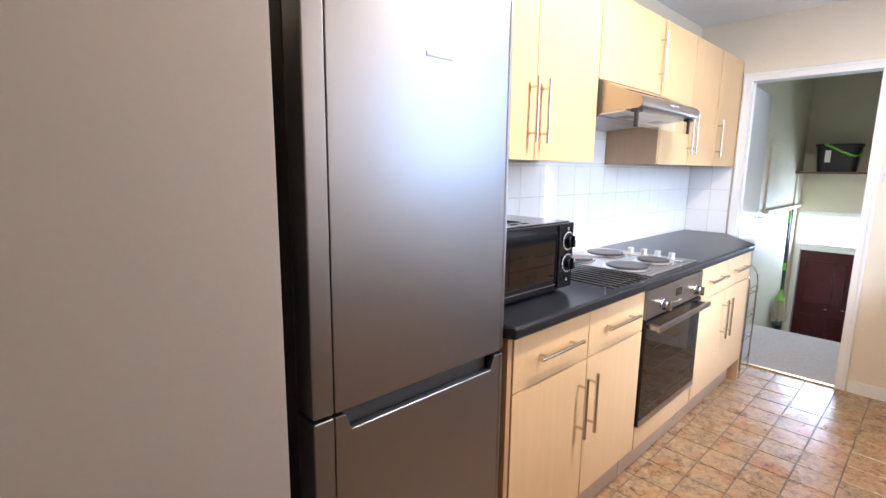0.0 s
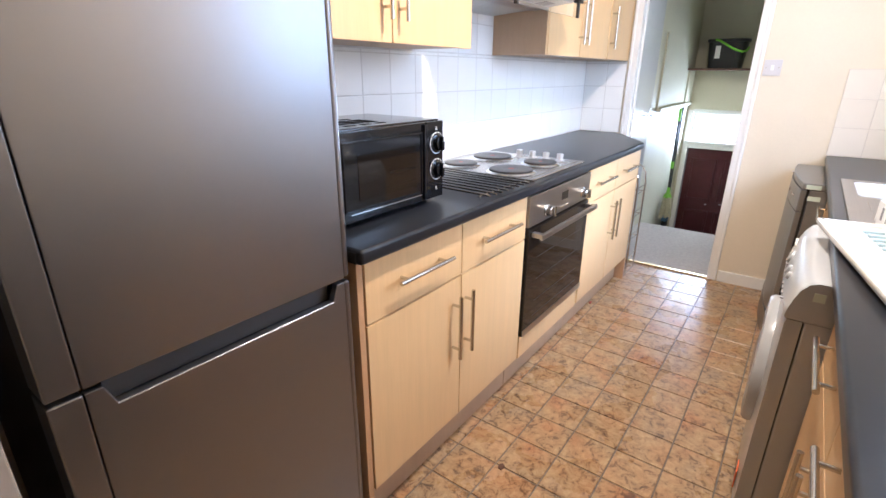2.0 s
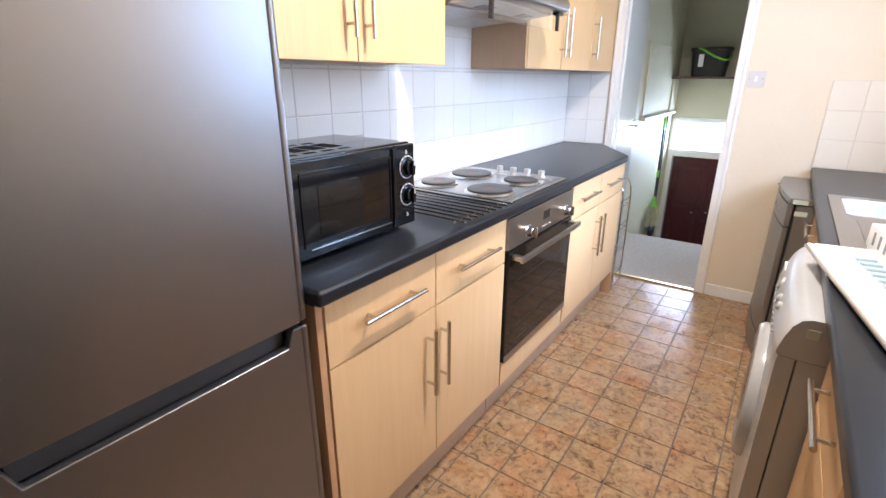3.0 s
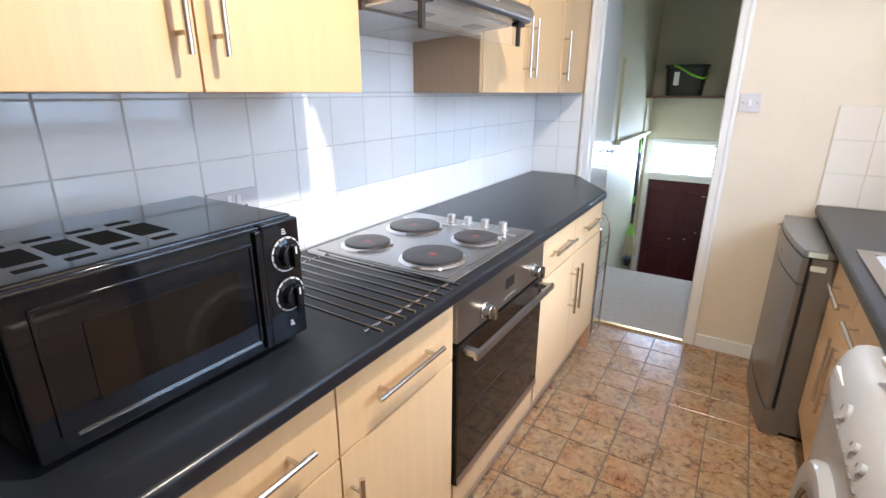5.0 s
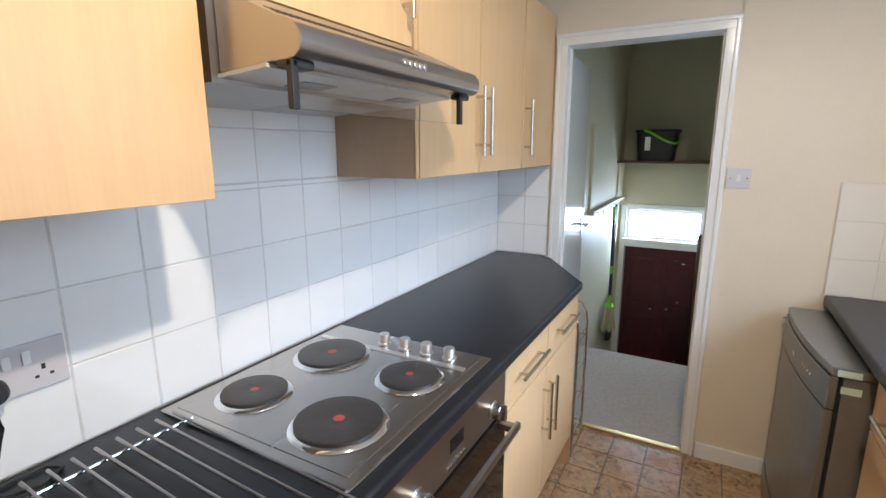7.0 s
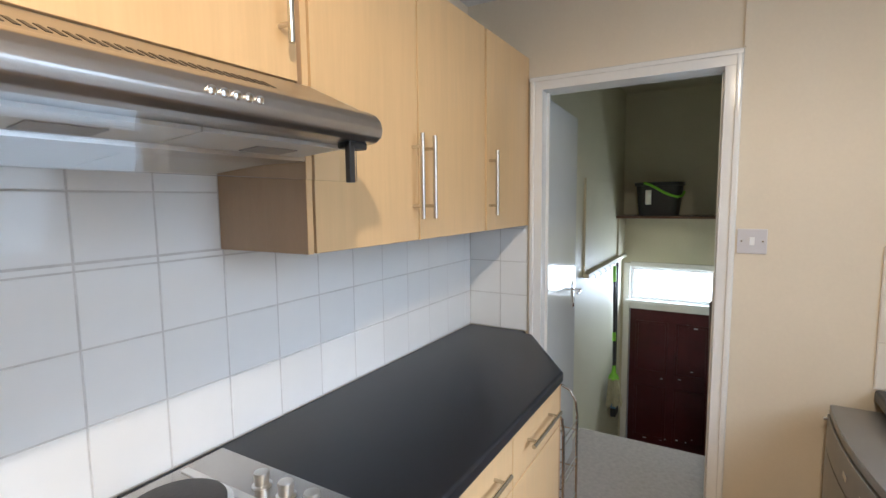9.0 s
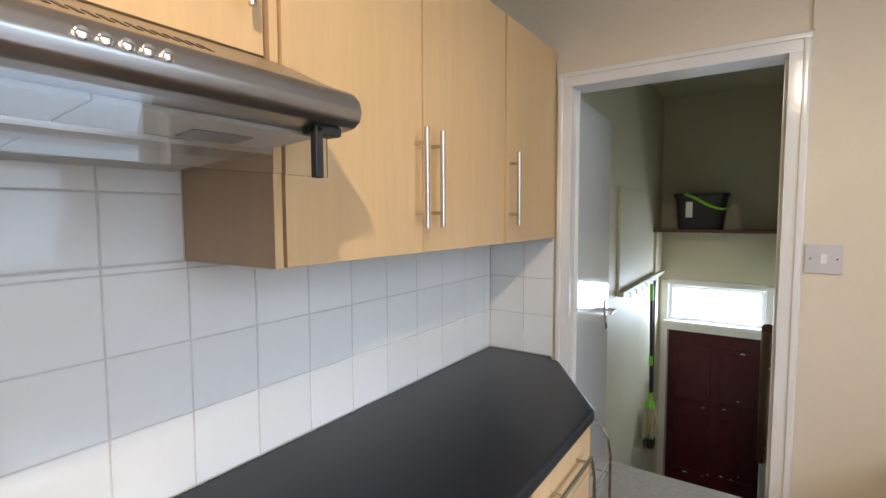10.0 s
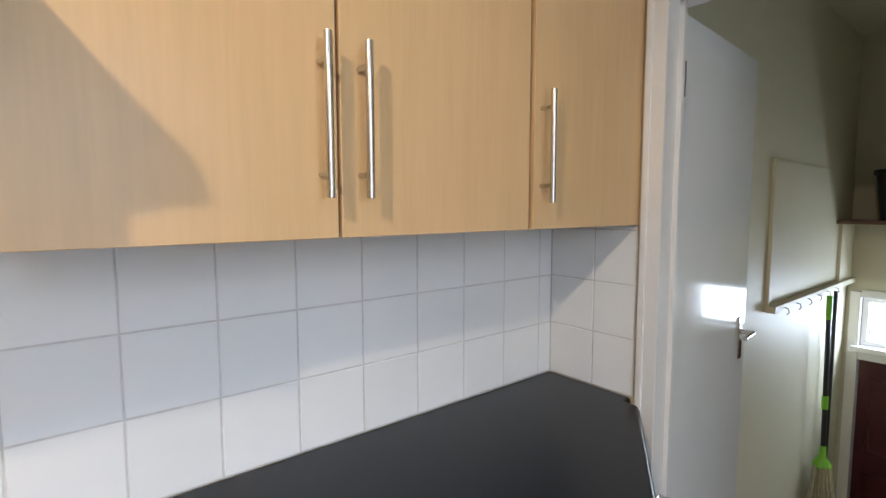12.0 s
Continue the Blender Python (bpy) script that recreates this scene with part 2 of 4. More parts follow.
def tube(bm, pts, r, seg=8):
    """A round wire through the points."""
    pts = [Vector(p) for p in pts]
    rings = []
    for i, p in enumerate(pts):
        d = (pts[min(i + 1, len(pts) - 1)] - pts[max(i - 1, 0)]).normalized()
        q = d.to_track_quat("Z", "Y")
        rings.append([bm.verts.new(p + q @ Vector((r * math.cos(2 * math.pi * k / seg), r * math.sin(2 * math.pi * k / seg), 0))) for k in range(seg)])
    for i in range(len(rings) - 1):
        best = min(range(seg), key=lambda s: (rings[i][0].co - rings[i + 1][s].co).length)
        for k in range(seg):
            bm.faces.new((rings[i][k], rings[i][(k + 1) % seg], rings[i + 1][(k + 1 + best) % seg], rings[i + 1][(k + best) % seg]))
    bm.faces.new(list(reversed(rings[0])))
    bm.faces.new(rings[-1])
    return bm


def mesh_of(name, bm, material, smooth=40):
    bmesh.ops.recalc_face_normals(bm, faces=bm.faces[:])
    me = bpy.data.meshes.new(name)
    bm.to_mesh(me)
    bm.free()
    me.materials.append(material)
    if smooth:
        me.shade_smooth()
        me.set_sharp_from_angle(angle=radians(smooth))
    return me


def weighted(ob):
    """Keeps large flat faces flat beside rounded edges."""
    ob.modifiers.new("weighted", 'WEIGHTED_NORMAL').keep_sharp = True
    return ob


def solid(name, bm, material, label, category, kind="", group="", smooth=40):
    return tagged(weighted(new(name, mesh_of(name, bm, material, smooth))), label, category, group, kind)


def part(name, bm, material, parent, label="", smooth=40):
    ob = weighted(new(name, mesh_of(name, bm, material, smooth)))
    ob.parent = parent
    ob.matrix_parent_inverse = parent.matrix_basis.inverted() if parent.parent is None else Matrix()
    if label:
        ob["label"] = label
    return ob


def thing(name, at, label, category, group="", kind=""):
    ob = new(name)
    ob.empty_display_size = 0.05
    ob.matrix_basis = pose(*at)
    bpy.context.view_layer.update()
    return tagged(ob, label, category, group, kind)


def bowed(profile, x0, x1, edge, n=16):
    """A (y, z) profile swept along x, its y drawn back to `edge` of itself at both ends."""
    bm = bmesh.new()
    cols = []
    for i in range(n + 1):
        u = -1 + 2 * i / n
        k = edge + (1 - edge) * max(0.0, 1 - u * u) ** 0.6
        cols.append([bm.verts.new((x0 + (x1 - x0) * i / n, y * k, z)) for y, z in profile])
    m = len(profile)
    for a, b in zip(cols, cols[1:]):
        for j in range(m):
            bm.faces.new((a[j], a[(j + 1) % m], b[(j + 1) % m], b[j]))
    bm.faces.new(cols[0])
    bm.faces.new(cols[-1])
    return bm


def round_bowl(x0, x1, y0, y1, z, depth, radius, n=48):
    """A pressed bowl with round corners in a rectangular plate."""
    bm = bmesh.new()
    cx, cy, hx, hy = (x0 + x1) / 2, (y0 + y1) / 2, (x1 - x0) / 2, (y1 - y0) / 2

    def loop(inset, zz, power):
        out = []
        for i in range(n):
            a = 2 * math.pi * (i + 0.5) / n
            c, d = math.cos(a), math.sin(a)
            r = (abs(c) ** power + abs(d) ** power) ** (-1 / power)
            out.append(bm.verts.new((cx + (hx - inset) * c * r, cy + (hy - inset) * d * r, zz)))
        return out

    loops = [loop(-0.0005, z, 40), loop(radius, z, 4.5), loop(radius + 0.004, z - 0.004, 4.5), loop(radius + 0.012, z - 0.6 * depth, 4.5), loop(radius + 0.022, z - 0.92 * depth, 4.0), loop(radius + 0.050, z - depth, 3.5)]
    for a, b in zip(loops, loops[1:]):
        for i in range(n):
            bm.faces.new((a[i], a[(i + 1) % n], b[(i + 1) % n], b[i]))
    bm.faces.new(loops[-1])
    return bm


def B(*a, **k):
    return box(bmesh.new(), *a, **k)


def R(*a, **k):
    return rod(bmesh.new(), *a, **k)


# ---- plan ----
NORTH, EAST, SOUTH, WEST = 1.478, 3.770, -0.600, -1.40   # faces of the kitchen walls
CEIL = 2.37
WT = 0.925                 # worktop height
DOOR_Y0, DOOR_Y1, DOOR_Z = 0.462, 1.127, 1.962           # the doorway in the east wall
STAIR_X, FAR = 4.85, 6.20  # edge of the landing, wall with the street door
ST_Y0, ST_Y1 = 0.38, 1.215
WX0, WX1, WZ0, WZ1 = 1.80, 3.06, 1.10, 2.14              # kitchen window

# floors
solid("floor", B(WEST - 0.1, EAST + 0.01, SOUTH - 0.1, NORTH + 0.1, -0.12, -0.0035), M_JOINT, "brown stone-effect vinyl kitchen floor", "floor", "structure")
solid("landing_floor", B(EAST + 0.012, STAIR_X, ST_Y0 - 0.1, 1.62, -0.15, 0.004, bevel=0.003), M_CARPET, "worn grey carpet on the landing", "floor", "structure")
solid("ceiling", B(WEST - 0.1, EAST, SOUTH - 0.1, NORTH + 0.1, CEIL, CEIL + 0.12), M_CEIL, "plain white painted kitchen ceiling", "ceiling", "structure")
solid("stair_ceiling", B(EAST + 0.10, FAR + 0.1, ST_Y0 - 0.1, 1.62, 2.40, 2.52), M_PALE, "dim painted ceiling over the stairs", "ceiling", "structure")
# walls
solid("wall_north", B(WEST - 0.1, EAST + 0.1, NORTH, NORTH + 0.12, -0.1, CEIL), M_CREAM, "cream painted wall behind the kitchen units", "wall", "structure")
solid("wall_west", B(WEST - 0.1, WEST, SOUTH, NORTH, -0.1, CEIL), M_CREAM, "cream painted end wall", "wall", "structure")
solid("wall_nib", B(WEST, 0.308, 0.925, 1.05, -0.0035, CEIL, bevel=0.004), M_NIB, "cream painted wall end beside the fridge, darkened for shade", "wall", "structure")
w = bmesh.new()
box(w, WEST - 0.1, WX0, SOUTH - 0.25, SOUTH, -0.1, CEIL)
box(w, WX1, EAST, SOUTH - 0.25, SOUTH, -0.1, CEIL)
box(w, WX0, WX1, SOUTH - 0.25, SOUTH, -0.1, WZ0)
box(w, WX0, WX1, SOUTH - 0.25, SOUTH, WZ1, CEIL)
solid("wall_south", w, M_CREAM, "cream painted wall with the window", "wall", "structure")
w = bmesh.new()
box(w, EAST, EAST + 0.10, DOOR_Y1 + 0.03, NORTH, -0.1, CEIL)
box(w, EAST, EAST + 0.10, SOUTH - 0.25, DOOR_Y0 - 0.03, -0.1, CEIL)
box(w, EAST, EAST + 0.10, DOOR_Y0 - 0.03, DOOR_Y1 + 0.03, DOOR_Z + 0.03, CEIL)
solid("wall_east", w, M_CREAM, "cream painted wall with the doorway", "wall", "structure")
solid("wall_stair_north", B(EAST + 0.10, FAR, ST_Y1, ST_Y1 + 0.12, -1.6, 2.40), M_PALE, "pale green painted stairwell wall", "wall", "structure")
solid("wall_stair_south", B(EAST + 0.10, FAR, ST_Y0 - 0.12, ST_Y0, -1.6, 2.40), M_PALE, "pale painted stairwell wall with the handrail", "wall", "structure")
FW0, FW1, FZ0, FZ1 = 0.455, 1.165, 0.625, 0.955
w = bmesh.new()
box(w, FAR, FAR + 0.14, ST_Y0 - 0.1, ST_Y1 + 0.1, FZ1, 2.40)
box(w, FAR, FAR + 0.14, FW1, ST_Y1 + 0.1, -1.6, FZ1)
box(w, FAR, FAR + 0.14, ST_Y0 - 0.1, FW0, -1.6, FZ1)
solid("wall_far", w, M_PALE, "pale painted wall over the street door", "wall", "structure")

# ---- doorway, door, trim ----
w = bmesh.new()
box(w, EAST - 0.004, EAST + 0.092, DOOR_Y1, DOOR_Y1 + 0.03, 0.0, DOOR_Z)
box(w, EAST - 0.004, EAST + 0.11, DOOR_Y0 - 0.03, DOOR_Y0, 0.0, DOOR_Z)
box(w, EAST - 0.004, EAST + 0.11, DOOR_Y0 - 0.03, DOOR_Y1 + 0.03, DOOR_Z, DOOR_Z + 0.03)
box(w, EAST + 0.055, EAST + 0.068, DOOR_Y1 - 0.012, DOOR_Y1, 0.0, DOOR_Z)
box(w, EAST + 0.055, EAST + 0.068, DOOR_Y0, DOOR_Y0 + 0.012, 0.0, DOOR_Z)
solid("door_frame", w, M_WHITE, "white gloss painted door lining", "door frame", "structure")


def architrave(lo, hi, ends):
    w = bmesh.new()
    # moulded strip: a flat with a raised outer bead
    for (u0, u1, t) in ((0.0, 0.055, 0.014), (0.035, 0.052, 0.020)):
        if ends == "left":
            box(w, EAST - t, EAST, lo + u0, lo + u1, 0.0, hi + (u1 if u0 == 0 else u1), bevel=0.003)
        elif ends == "right":
            box(w, EAST - t, EAST, lo - u1, lo - u0, 0.0, hi + u1, bevel=0.003)
        else:
            box(w, EAST - t - 0.002, EAST, lo - 0.052, ends + 0.052, hi + u0, hi + u1, bevel=0.003)
    return w


solid("trim", architrave(DOOR_Y1 - 0.004, DOOR_Z, "left"), M_WHITE, "white gloss architrave beside the wall units", "trim", "structure")
solid("trim", architrave(DOOR_Y0 + 0.004, DOOR_Z, "right"), M_WHITE, "white gloss architrave beside the light switch", "trim", "structure")
solid("trim", architrave(DOOR_Y0, DOOR_Z, DOOR_Y1), M_WHITE, "white gloss architrave over the doorway", "trim", "structure")
solid("baseboard", B(EAST - 0.016, EAST, 0.0, DOOR_Y0 - 0.056, -0.0035, 0.075, bevel=0.004), M_WHITE, "low white painted skirting board", "skirting", "structure")
solid("threshold_strip", B(EAST - 0.012, EAST + 0.022, DOOR_Y0 + 0.002, DOOR_Y1 - 0.002, 0.0, 0.008, bevel=0.003), M_BRASS, "worn brass strip between vinyl and carpet", "threshold", "structure")
solid("conduit", B(EAST - 0.008, EAST, 0.405, 0.411, DOOR_Z + 0.06, CEIL), M_CREAM, "thin painted cable cover over the doorway", "cable cover", "structure")

# the open door leaf, hinged beside the wall units
leaf = thing("door_1", (3.88, 1.15, 0), "white gloss flush door standing open on the landing", "door", kind="structure")
part("leaf", B(3.874, 4.515, 1.142, 1.180, 0.012, DOOR_Z - 0.006, bevel=0.003), M_DOORGLOSS, leaf)
for z in (0.25, 1.78):
    h = part("hinge", R((3.872, 1.134, z - 0.045), (3.872, 1.134, z + 0.045), 0.007), M_STEEL, leaf, "painted steel hinge")
hd = part("door_handle", box(bmesh.new(), 4.435, 4.470, 1.136, 1.142, 0.90, 1.05, bevel=0.002), M_CHROME, leaf, "chrome lever handle on a plate")
lv = R((4.452, 1.136, 1.0), (4.452, 1.095, 1.0), 0.008)
rod(lv, (4.452, 1.098, 1.0), (4.352, 1.094, 1.0), 0.008)
part("lever", lv, M_CHROME, hd)
# pushed back against the stairwell wall
leaf.matrix_basis = Matrix.Translation((3.872, 1.142, 0)) @ Matrix.Rotation(radians(3.0), 4, "Z") @ Matrix.Translation((-3.872, -1.142, 0)) @ leaf.matrix_basis

# ---- wall tiles backing (grout beds) ----
TX0, TP, TQ = 0.9494, 0.1531, 0.1485
solid("grout_bed", B(0.97, EAST - 0.0078, NORTH - 0.0078, NORTH, WT, 1.80), M_GROUT, "grey grout bed behind the wall tiles", "grout", "structure")
solid("grout_bed", B(EAST - 0.0078, EAST, 1.186, NORTH - 0.008, WT, 1.395), M_GROUT, "grout bed on the wall beside the doorway", "grout", "structure")
solid("grout_bed", B(EAST - 0.0076, EAST, SOUTH, 0.007, 0.885, 1.347), M_GROUT2, "grout bed over the sink worktop end", "grout", "structure")
solid("grout_bed", B(0.4, EAST - 0.006, SOUTH, SOUTH + 0.0055, 0.885, 1.095), M_GROUT2, "grout bed under the kitchen window", "grout", "structure")

# ---- handles ----
def bar_handle(parent, a, b, out=(0, -1, 0), d=0.032, r=0.0062):
    """A T-bar handle from a to b, standing off along out by d."""
    a, b, o = Vector(a), Vector(b), Vector(out)
    u = (b - a).normalized()
    w = bmesh.new()
    rod(w, a + o * d, b + o * d, r, 14)
    for p in (a + u * 0.035, b - u * 0.035):
        rod(w, p, p + o * d, r * 0.75, 10)
    return part("handle", w, M_NICKEL, parent, "satin nickel bar handle")


# ---- base units on the hob side ----
FY = 0.925   # face of the doors


def base_unit(x0, x1, label, flip=1, face=FY, back=NORTH - 0.02, zt=0.885):
    c = thing("base_cabinet", (x0, face, 0), label, "cabinet", "base cabinets")
    s = flip
    lo, hi = sorted((face + s * 0.021, back))
    part("body", B(x0, x1, lo, hi, 0.15, zt, bevel=0.001), M_CARC, c, "tan laminate carcass")
    lo, hi = sorted((face + s * 0.0195, face + s * 0.0205))
    part("edging", B(x0, x1, lo, hi, 0.155, zt - 0.004), M_EDGE, c, "brown carcass edging")
    return c


def front(c, name, x0, x1, z0, z1, face=FY, flip=1):
    lo, hi = sorted((face, face + flip * 0.019))
    return part(name, B(x0 + 0.002, x1 - 0.002, lo, hi, z0, z1, bevel=0.0018), M_MAPLE, c)


for x0, xm, x1, h, hv in ((1.000, 1.428, 1.868, ((1.10, 1.34), (1.52, 1.77)), (-0.046, 0.024)), (2.530, 2.955, 3.392, ((2.615, 2.865), (3.035, 3.30)), (-0.035, 0.035))):
    c = base_unit(x0, x1, "pale maple base cabinet under the charcoal worktop")
    for i, (a, b) in enumerate(((x0, xm), (xm, x1))):
        f = front(c, "drawer", a, b, 0.705, 0.878)
        bar_handle(f, (h[i][0], FY, 0.795), (h[i][1], FY, 0.795))
        f = front(c, "door", a, b, 0.160, 0.700)
        xh = xm + hv[i]
        bar_handle(f, (xh, FY, 0.422), (xh, FY, 0.648))
solid("end_panel", B(0.978, 0.998, FY + 0.004, NORTH - 0.02, -0.0035, 0.885, bevel=0.001), M_EDGE, "brown-edged end panel between fridge and cabinet", "panel")
solid("end_panel", B(3.394, 3.412, FY + 0.002, NORTH - 0.02, -0.0035, 0.885, bevel=0.001), M_EDGE, "brown-edged end panel beside the wire rack", "panel")
solid("plinth", B(1.0, 1.868, 0.985, 1.000, -0.0035, 0.150, bevel=0.001), M_CARC, "tan laminate plinth under the base cabinet", "plinth")
solid("plinth", B(2.530, 3.392, 0.985, 1.000, -0.0035, 0.150, bevel=0.001), M_CARC, "tan laminate plinth beside the oven", "plinth")
solid("plinth", B(1.872, 2.526, 0.985, 1.000, -0.0035, 0.150, bevel=0.001), M_CARC, "tan laminate plinth under the oven", "plinth")
# worktop with its cut corner
wt = bmesh.new()
prism(wt, [(0.965, 0.895), (3.335, 0.895), (3.728, 1.150), (3.728, 1.186), (EAST - 0.007, 1.190), (EAST - 0.007, NORTH - 0.007), (0.965, NORTH - 0.007)], "z", 0.886, WT, bevel=0.010, seg=3)
wk = thing("worktop", (2.3, 1.2, 0.886), "long charcoal laminate worktop with a cut corner", "worktop")
part("slab", wt, M_WORK, wk)
d = Vector((3.728 - 3.335, 1.150 - 0.895)).normalized()
n = Vector((d.y, -d.x)) * 0.0012
a, b = Vector((3.335, 0.895)) + d * 0.012, Vector((3.728, 1.150)) - d * 0.012
part("edging", prism(bmesh.new(), [tuple(a), tuple(b), tuple(b + n), tuple(a + n)], "z", 0.8885, WT - 0.008), M_BLACKM, wk, "black edging tape on the cut corner")
part("edging", B(0.9640, 0.9652, 0.912, NORTH - 0.03, 0.8885, WT - 0.008), M_BLACKM, wk, "black edging tape on the end")

# ---- oven ----
ov = thing("oven", (2.2, 0.92, 0.16), "built-in steel and black glass oven", "oven")
part("body", B(1.885, 2.515, 0.950, NORTH - 0.03, 0.165, 0.875), M_BLACKM, ov, "black oven casing")
part("control_panel", B(1.878, 2.520, 0.918, 0.948, 0.745, 0.870, bevel=0.003), M_STEEL, ov, "brushed steel control panel")
od = part("oven_door", B(1.878, 2.520, 0.915, 0.946, 0.262, 0.738, bevel=0.004), M_OVENGLASS, ov, "dark glass oven door")
part("bottom_trim", B(1.878, 2.520, 0.913, 0.9148, 0.262, 0.292, bevel=0.0006), M_STEEL, od, "steel strip")
part("window_frame", B(1.96, 2.44, 0.9142, 0.9147, 0.33, 0.333), M_DIM, od)
for z in (0.40, 0.50, 0.60):
    part("shelf_line", B(1.97, 2.43, 0.9142, 0.9147, z, z + 0.002), M_DIM, od, "faint oven shelf behind the glass")
oh = bmesh.new()
box(oh, 1.895, 2.505, 0.862, 0.878, 0.700, 0.724, bevel=0.005)
for x in (1.905, 2.470):
    box(oh, x, x + 0.025, 0.876, 0.916, 0.702, 0.722, bevel=0.003)
part("oven_handle", oh, M_STEEL, od, "flat steel bar handle")
for x in (2.035, 2.425):
    k = lathe(bmesh.new(), pose(x, 0.918, 0.786, 90, 0, 0), [(0.026, 0), (0.026, 0.004), (0.022, 0.007), (0.021, 0.026), (0.019, 0.028)], 24)
    box(k, x - 0.007, x + 0.007, 0.876, 0.893, 0.765, 0.807, bevel=0.003)
    part("knob", k, M_NICKEL, ov, "round chrome knob")
part("display", B(2.185, 2.250, 0.9165, 0.9185, 0.797, 0.832), M_BLACK, ov, "small black timer display")
for i in range(6):
    part("button", R((2.172 + i * 0.0165, 0.918, 0.768), (2.172 + i * 0.0165, 0.914, 0.768), 0.0045, 10), M_CHROME, ov)
solid("filler_panel", B(1.880, 2.518, FY + 0.002, 0.945, 0.152, 0.256, bevel=0.0015), M_MAPLE, "pale maple panel below the oven", "panel")

# ---- hob ----
hob = thing("hob", (2.14, 1.18, WT), "stainless steel electric hob with four solid hotplates", "hob")
hb = bmesh.new()
box(hb, 1.848, 2.432, 0.925, 1.443, WT, WT + 0.008, bevel=0.0035)
box(hb, 1.872, 2.408, 0.948, 1.420, WT + 0.0075, WT + 0.0095, bevel=0.0008)
part("steel_plate", hb, M_HOB, hob)
for x, y, r in ((1.992, 1.318, 0.0725), (2.236, 1.305, 0.090), (2.226, 1.052, 0.0725), (1.992, 1.070, 0.090)):
    p = pose(x, y, WT + 0.0085)
    rg = part("steel_ring", lathe(bmesh.new(), p, [(r + 0.014, 0), (r + 0.011, 0.004), (r + 0.004, 0.007), (r + 0.001, 0.007)], 40), M_CHROME, hob)
    pl = part("hotplate", lathe(bmesh.new(), p, [(r, 0.0072), (r, 0.012), (r - 0.004, 0.014), (r * 0.42, 0.0135), (r * 0.36, 0.0125), (0.001, 0.0125)], 40), M_IRON, hob, "black cast iron hotplate")
    part("red_dot", lathe(bmesh.new(), p, [(r * 0.13, 0.0126), (r * 0.13, 0.0131), (0.001, 0.0131)], 20), M_RED, pl, "red centre dot")
part("control_strip", B(2.318, 2.336, 0.955, 1.425, WT + 0.009, WT + 0.0125, bevel=0.001), M_KNOB, hob, "bright trim strip before the knobs")
for y in (1.232, 1.162, 1.092, 1.022):
    k = lathe(bmesh.new(), pose(2.372, y, WT + 0.009), [(0.020, 0), (0.020, 0.003), (0.0145, 0.005), (0.0155, 0.026), (0.0140, 0.030), (0.001, 0.031)], 24)
    part("knob", k, M_KNOB, hob, "silver hob knob")

# ---- wire cooling rack ----
rk = thing("cooling_rack", (1.73, 1.16, WT), "chrome wire rack lying beside the hob", "wire rack")
for i in range(9):
    x = 1.546 + i * 0.0362
    part("bar", R((x, 0.888, WT + 0.020), (x, 1.393, WT + 0.020), 0.0036, 8), M_WIRE, rk)
for y in (0.928, 1.352):
    part("cross_wire", R((1.535, y, WT + 0.0130), (1.850, y, WT + 0.0130), 0.0034, 8), M_CHROME, rk)
    for x in (1.546, 1.836):
        part("foot", R((x, y, WT), (x, y, WT + 0.014), 0.0034, 8), M_CHROME, rk)
rk.matrix_basis = Matrix.Translation((1.70, 1.14, 0)) @ Matrix.Rotation(radians(-2.2), 4, "Z") @ Matrix.Translation((-1.70, -1.14, 0)) @ rk.matrix_basis

# ---- microwave ----
X0, X1, Y0, Y1, Z0, Z1 = 1.020, 1.472, 1.045, 1.360, WT + 0.012, 1.180
mw = thing("microwave", (1.25, 1.2, WT), "black microwave oven standing on the worktop", "microwave")
part("casing", B(X0, X1, Y0 + 0.006, Y1, Z0, Z1, bevel=0.006), M_BLACK, mw, "glossy black casing")
for i in range(4):
    x = X0 + 0.045 + i * 0.058
    for y0, y1 in ((0.045, 0.060), (0.085, 0.165), (0.190, 0.205)):
        part("vent", B(x, x + (0.045 if y1 - y0 > 0.05 else 0.036), Y0 + y0, Y0 + y1, Z1 - 0.001, Z1 + 0.0006), M_VOID, mw)
md = part("door", B(X0 + 0.002, X1 - 0.088, Y0 - 0.012, Y0 + 0.008, Z0 + 0.004, Z1 - 0.004, bevel=0.004), M_BLACK, mw, "glossy black door")
part("window", B(X0 + 0.082, X1 - 0.140, Y0 - 0.0134, Y0 - 0.0118, Z0 + 0.058, Z1 - 0.066), M_OVENGLASS, md, "dark glass window")
for a in ((X0 + 0.030, X1 - 0.108, Z1 - 0.036, Z1 - 0.030), (X0 + 0.030, X0 + 0.036, Z0 + 0.032, Z1 - 0.036), (X1 - 0.113, X1 - 0.108, Z0 + 0.030, Z1 - 0.036)):
    part("door_moulding", B(a[0], a[1], Y0 - 0.0150, Y0 - 0.0118, a[2], a[3], bevel=0.001), M_BLACK, md)
part("door_trim", B(X0 + 0.048, X1 - 0.112, Y0 - 0.0150, Y0 - 0.0118, Z0 + 0.0245, Z0 + 0.0275), M_CHROME, md, "thin silver trim line")
part("pull_edge", B(X1 - 0.104, X1 - 0.090, Y0 - 0.020, Y0 - 0.010, Z0 + 0.01, Z1 - 0.01, bevel=0.003), M_BLACK, md)
mc = part("control_panel", B(X1 - 0.085, X1 - 0.002, Y0 - 0.012, Y0 + 0.008, Z0 + 0.004, Z1 - 0.004, bevel=0.004), M_BLACK, mw)
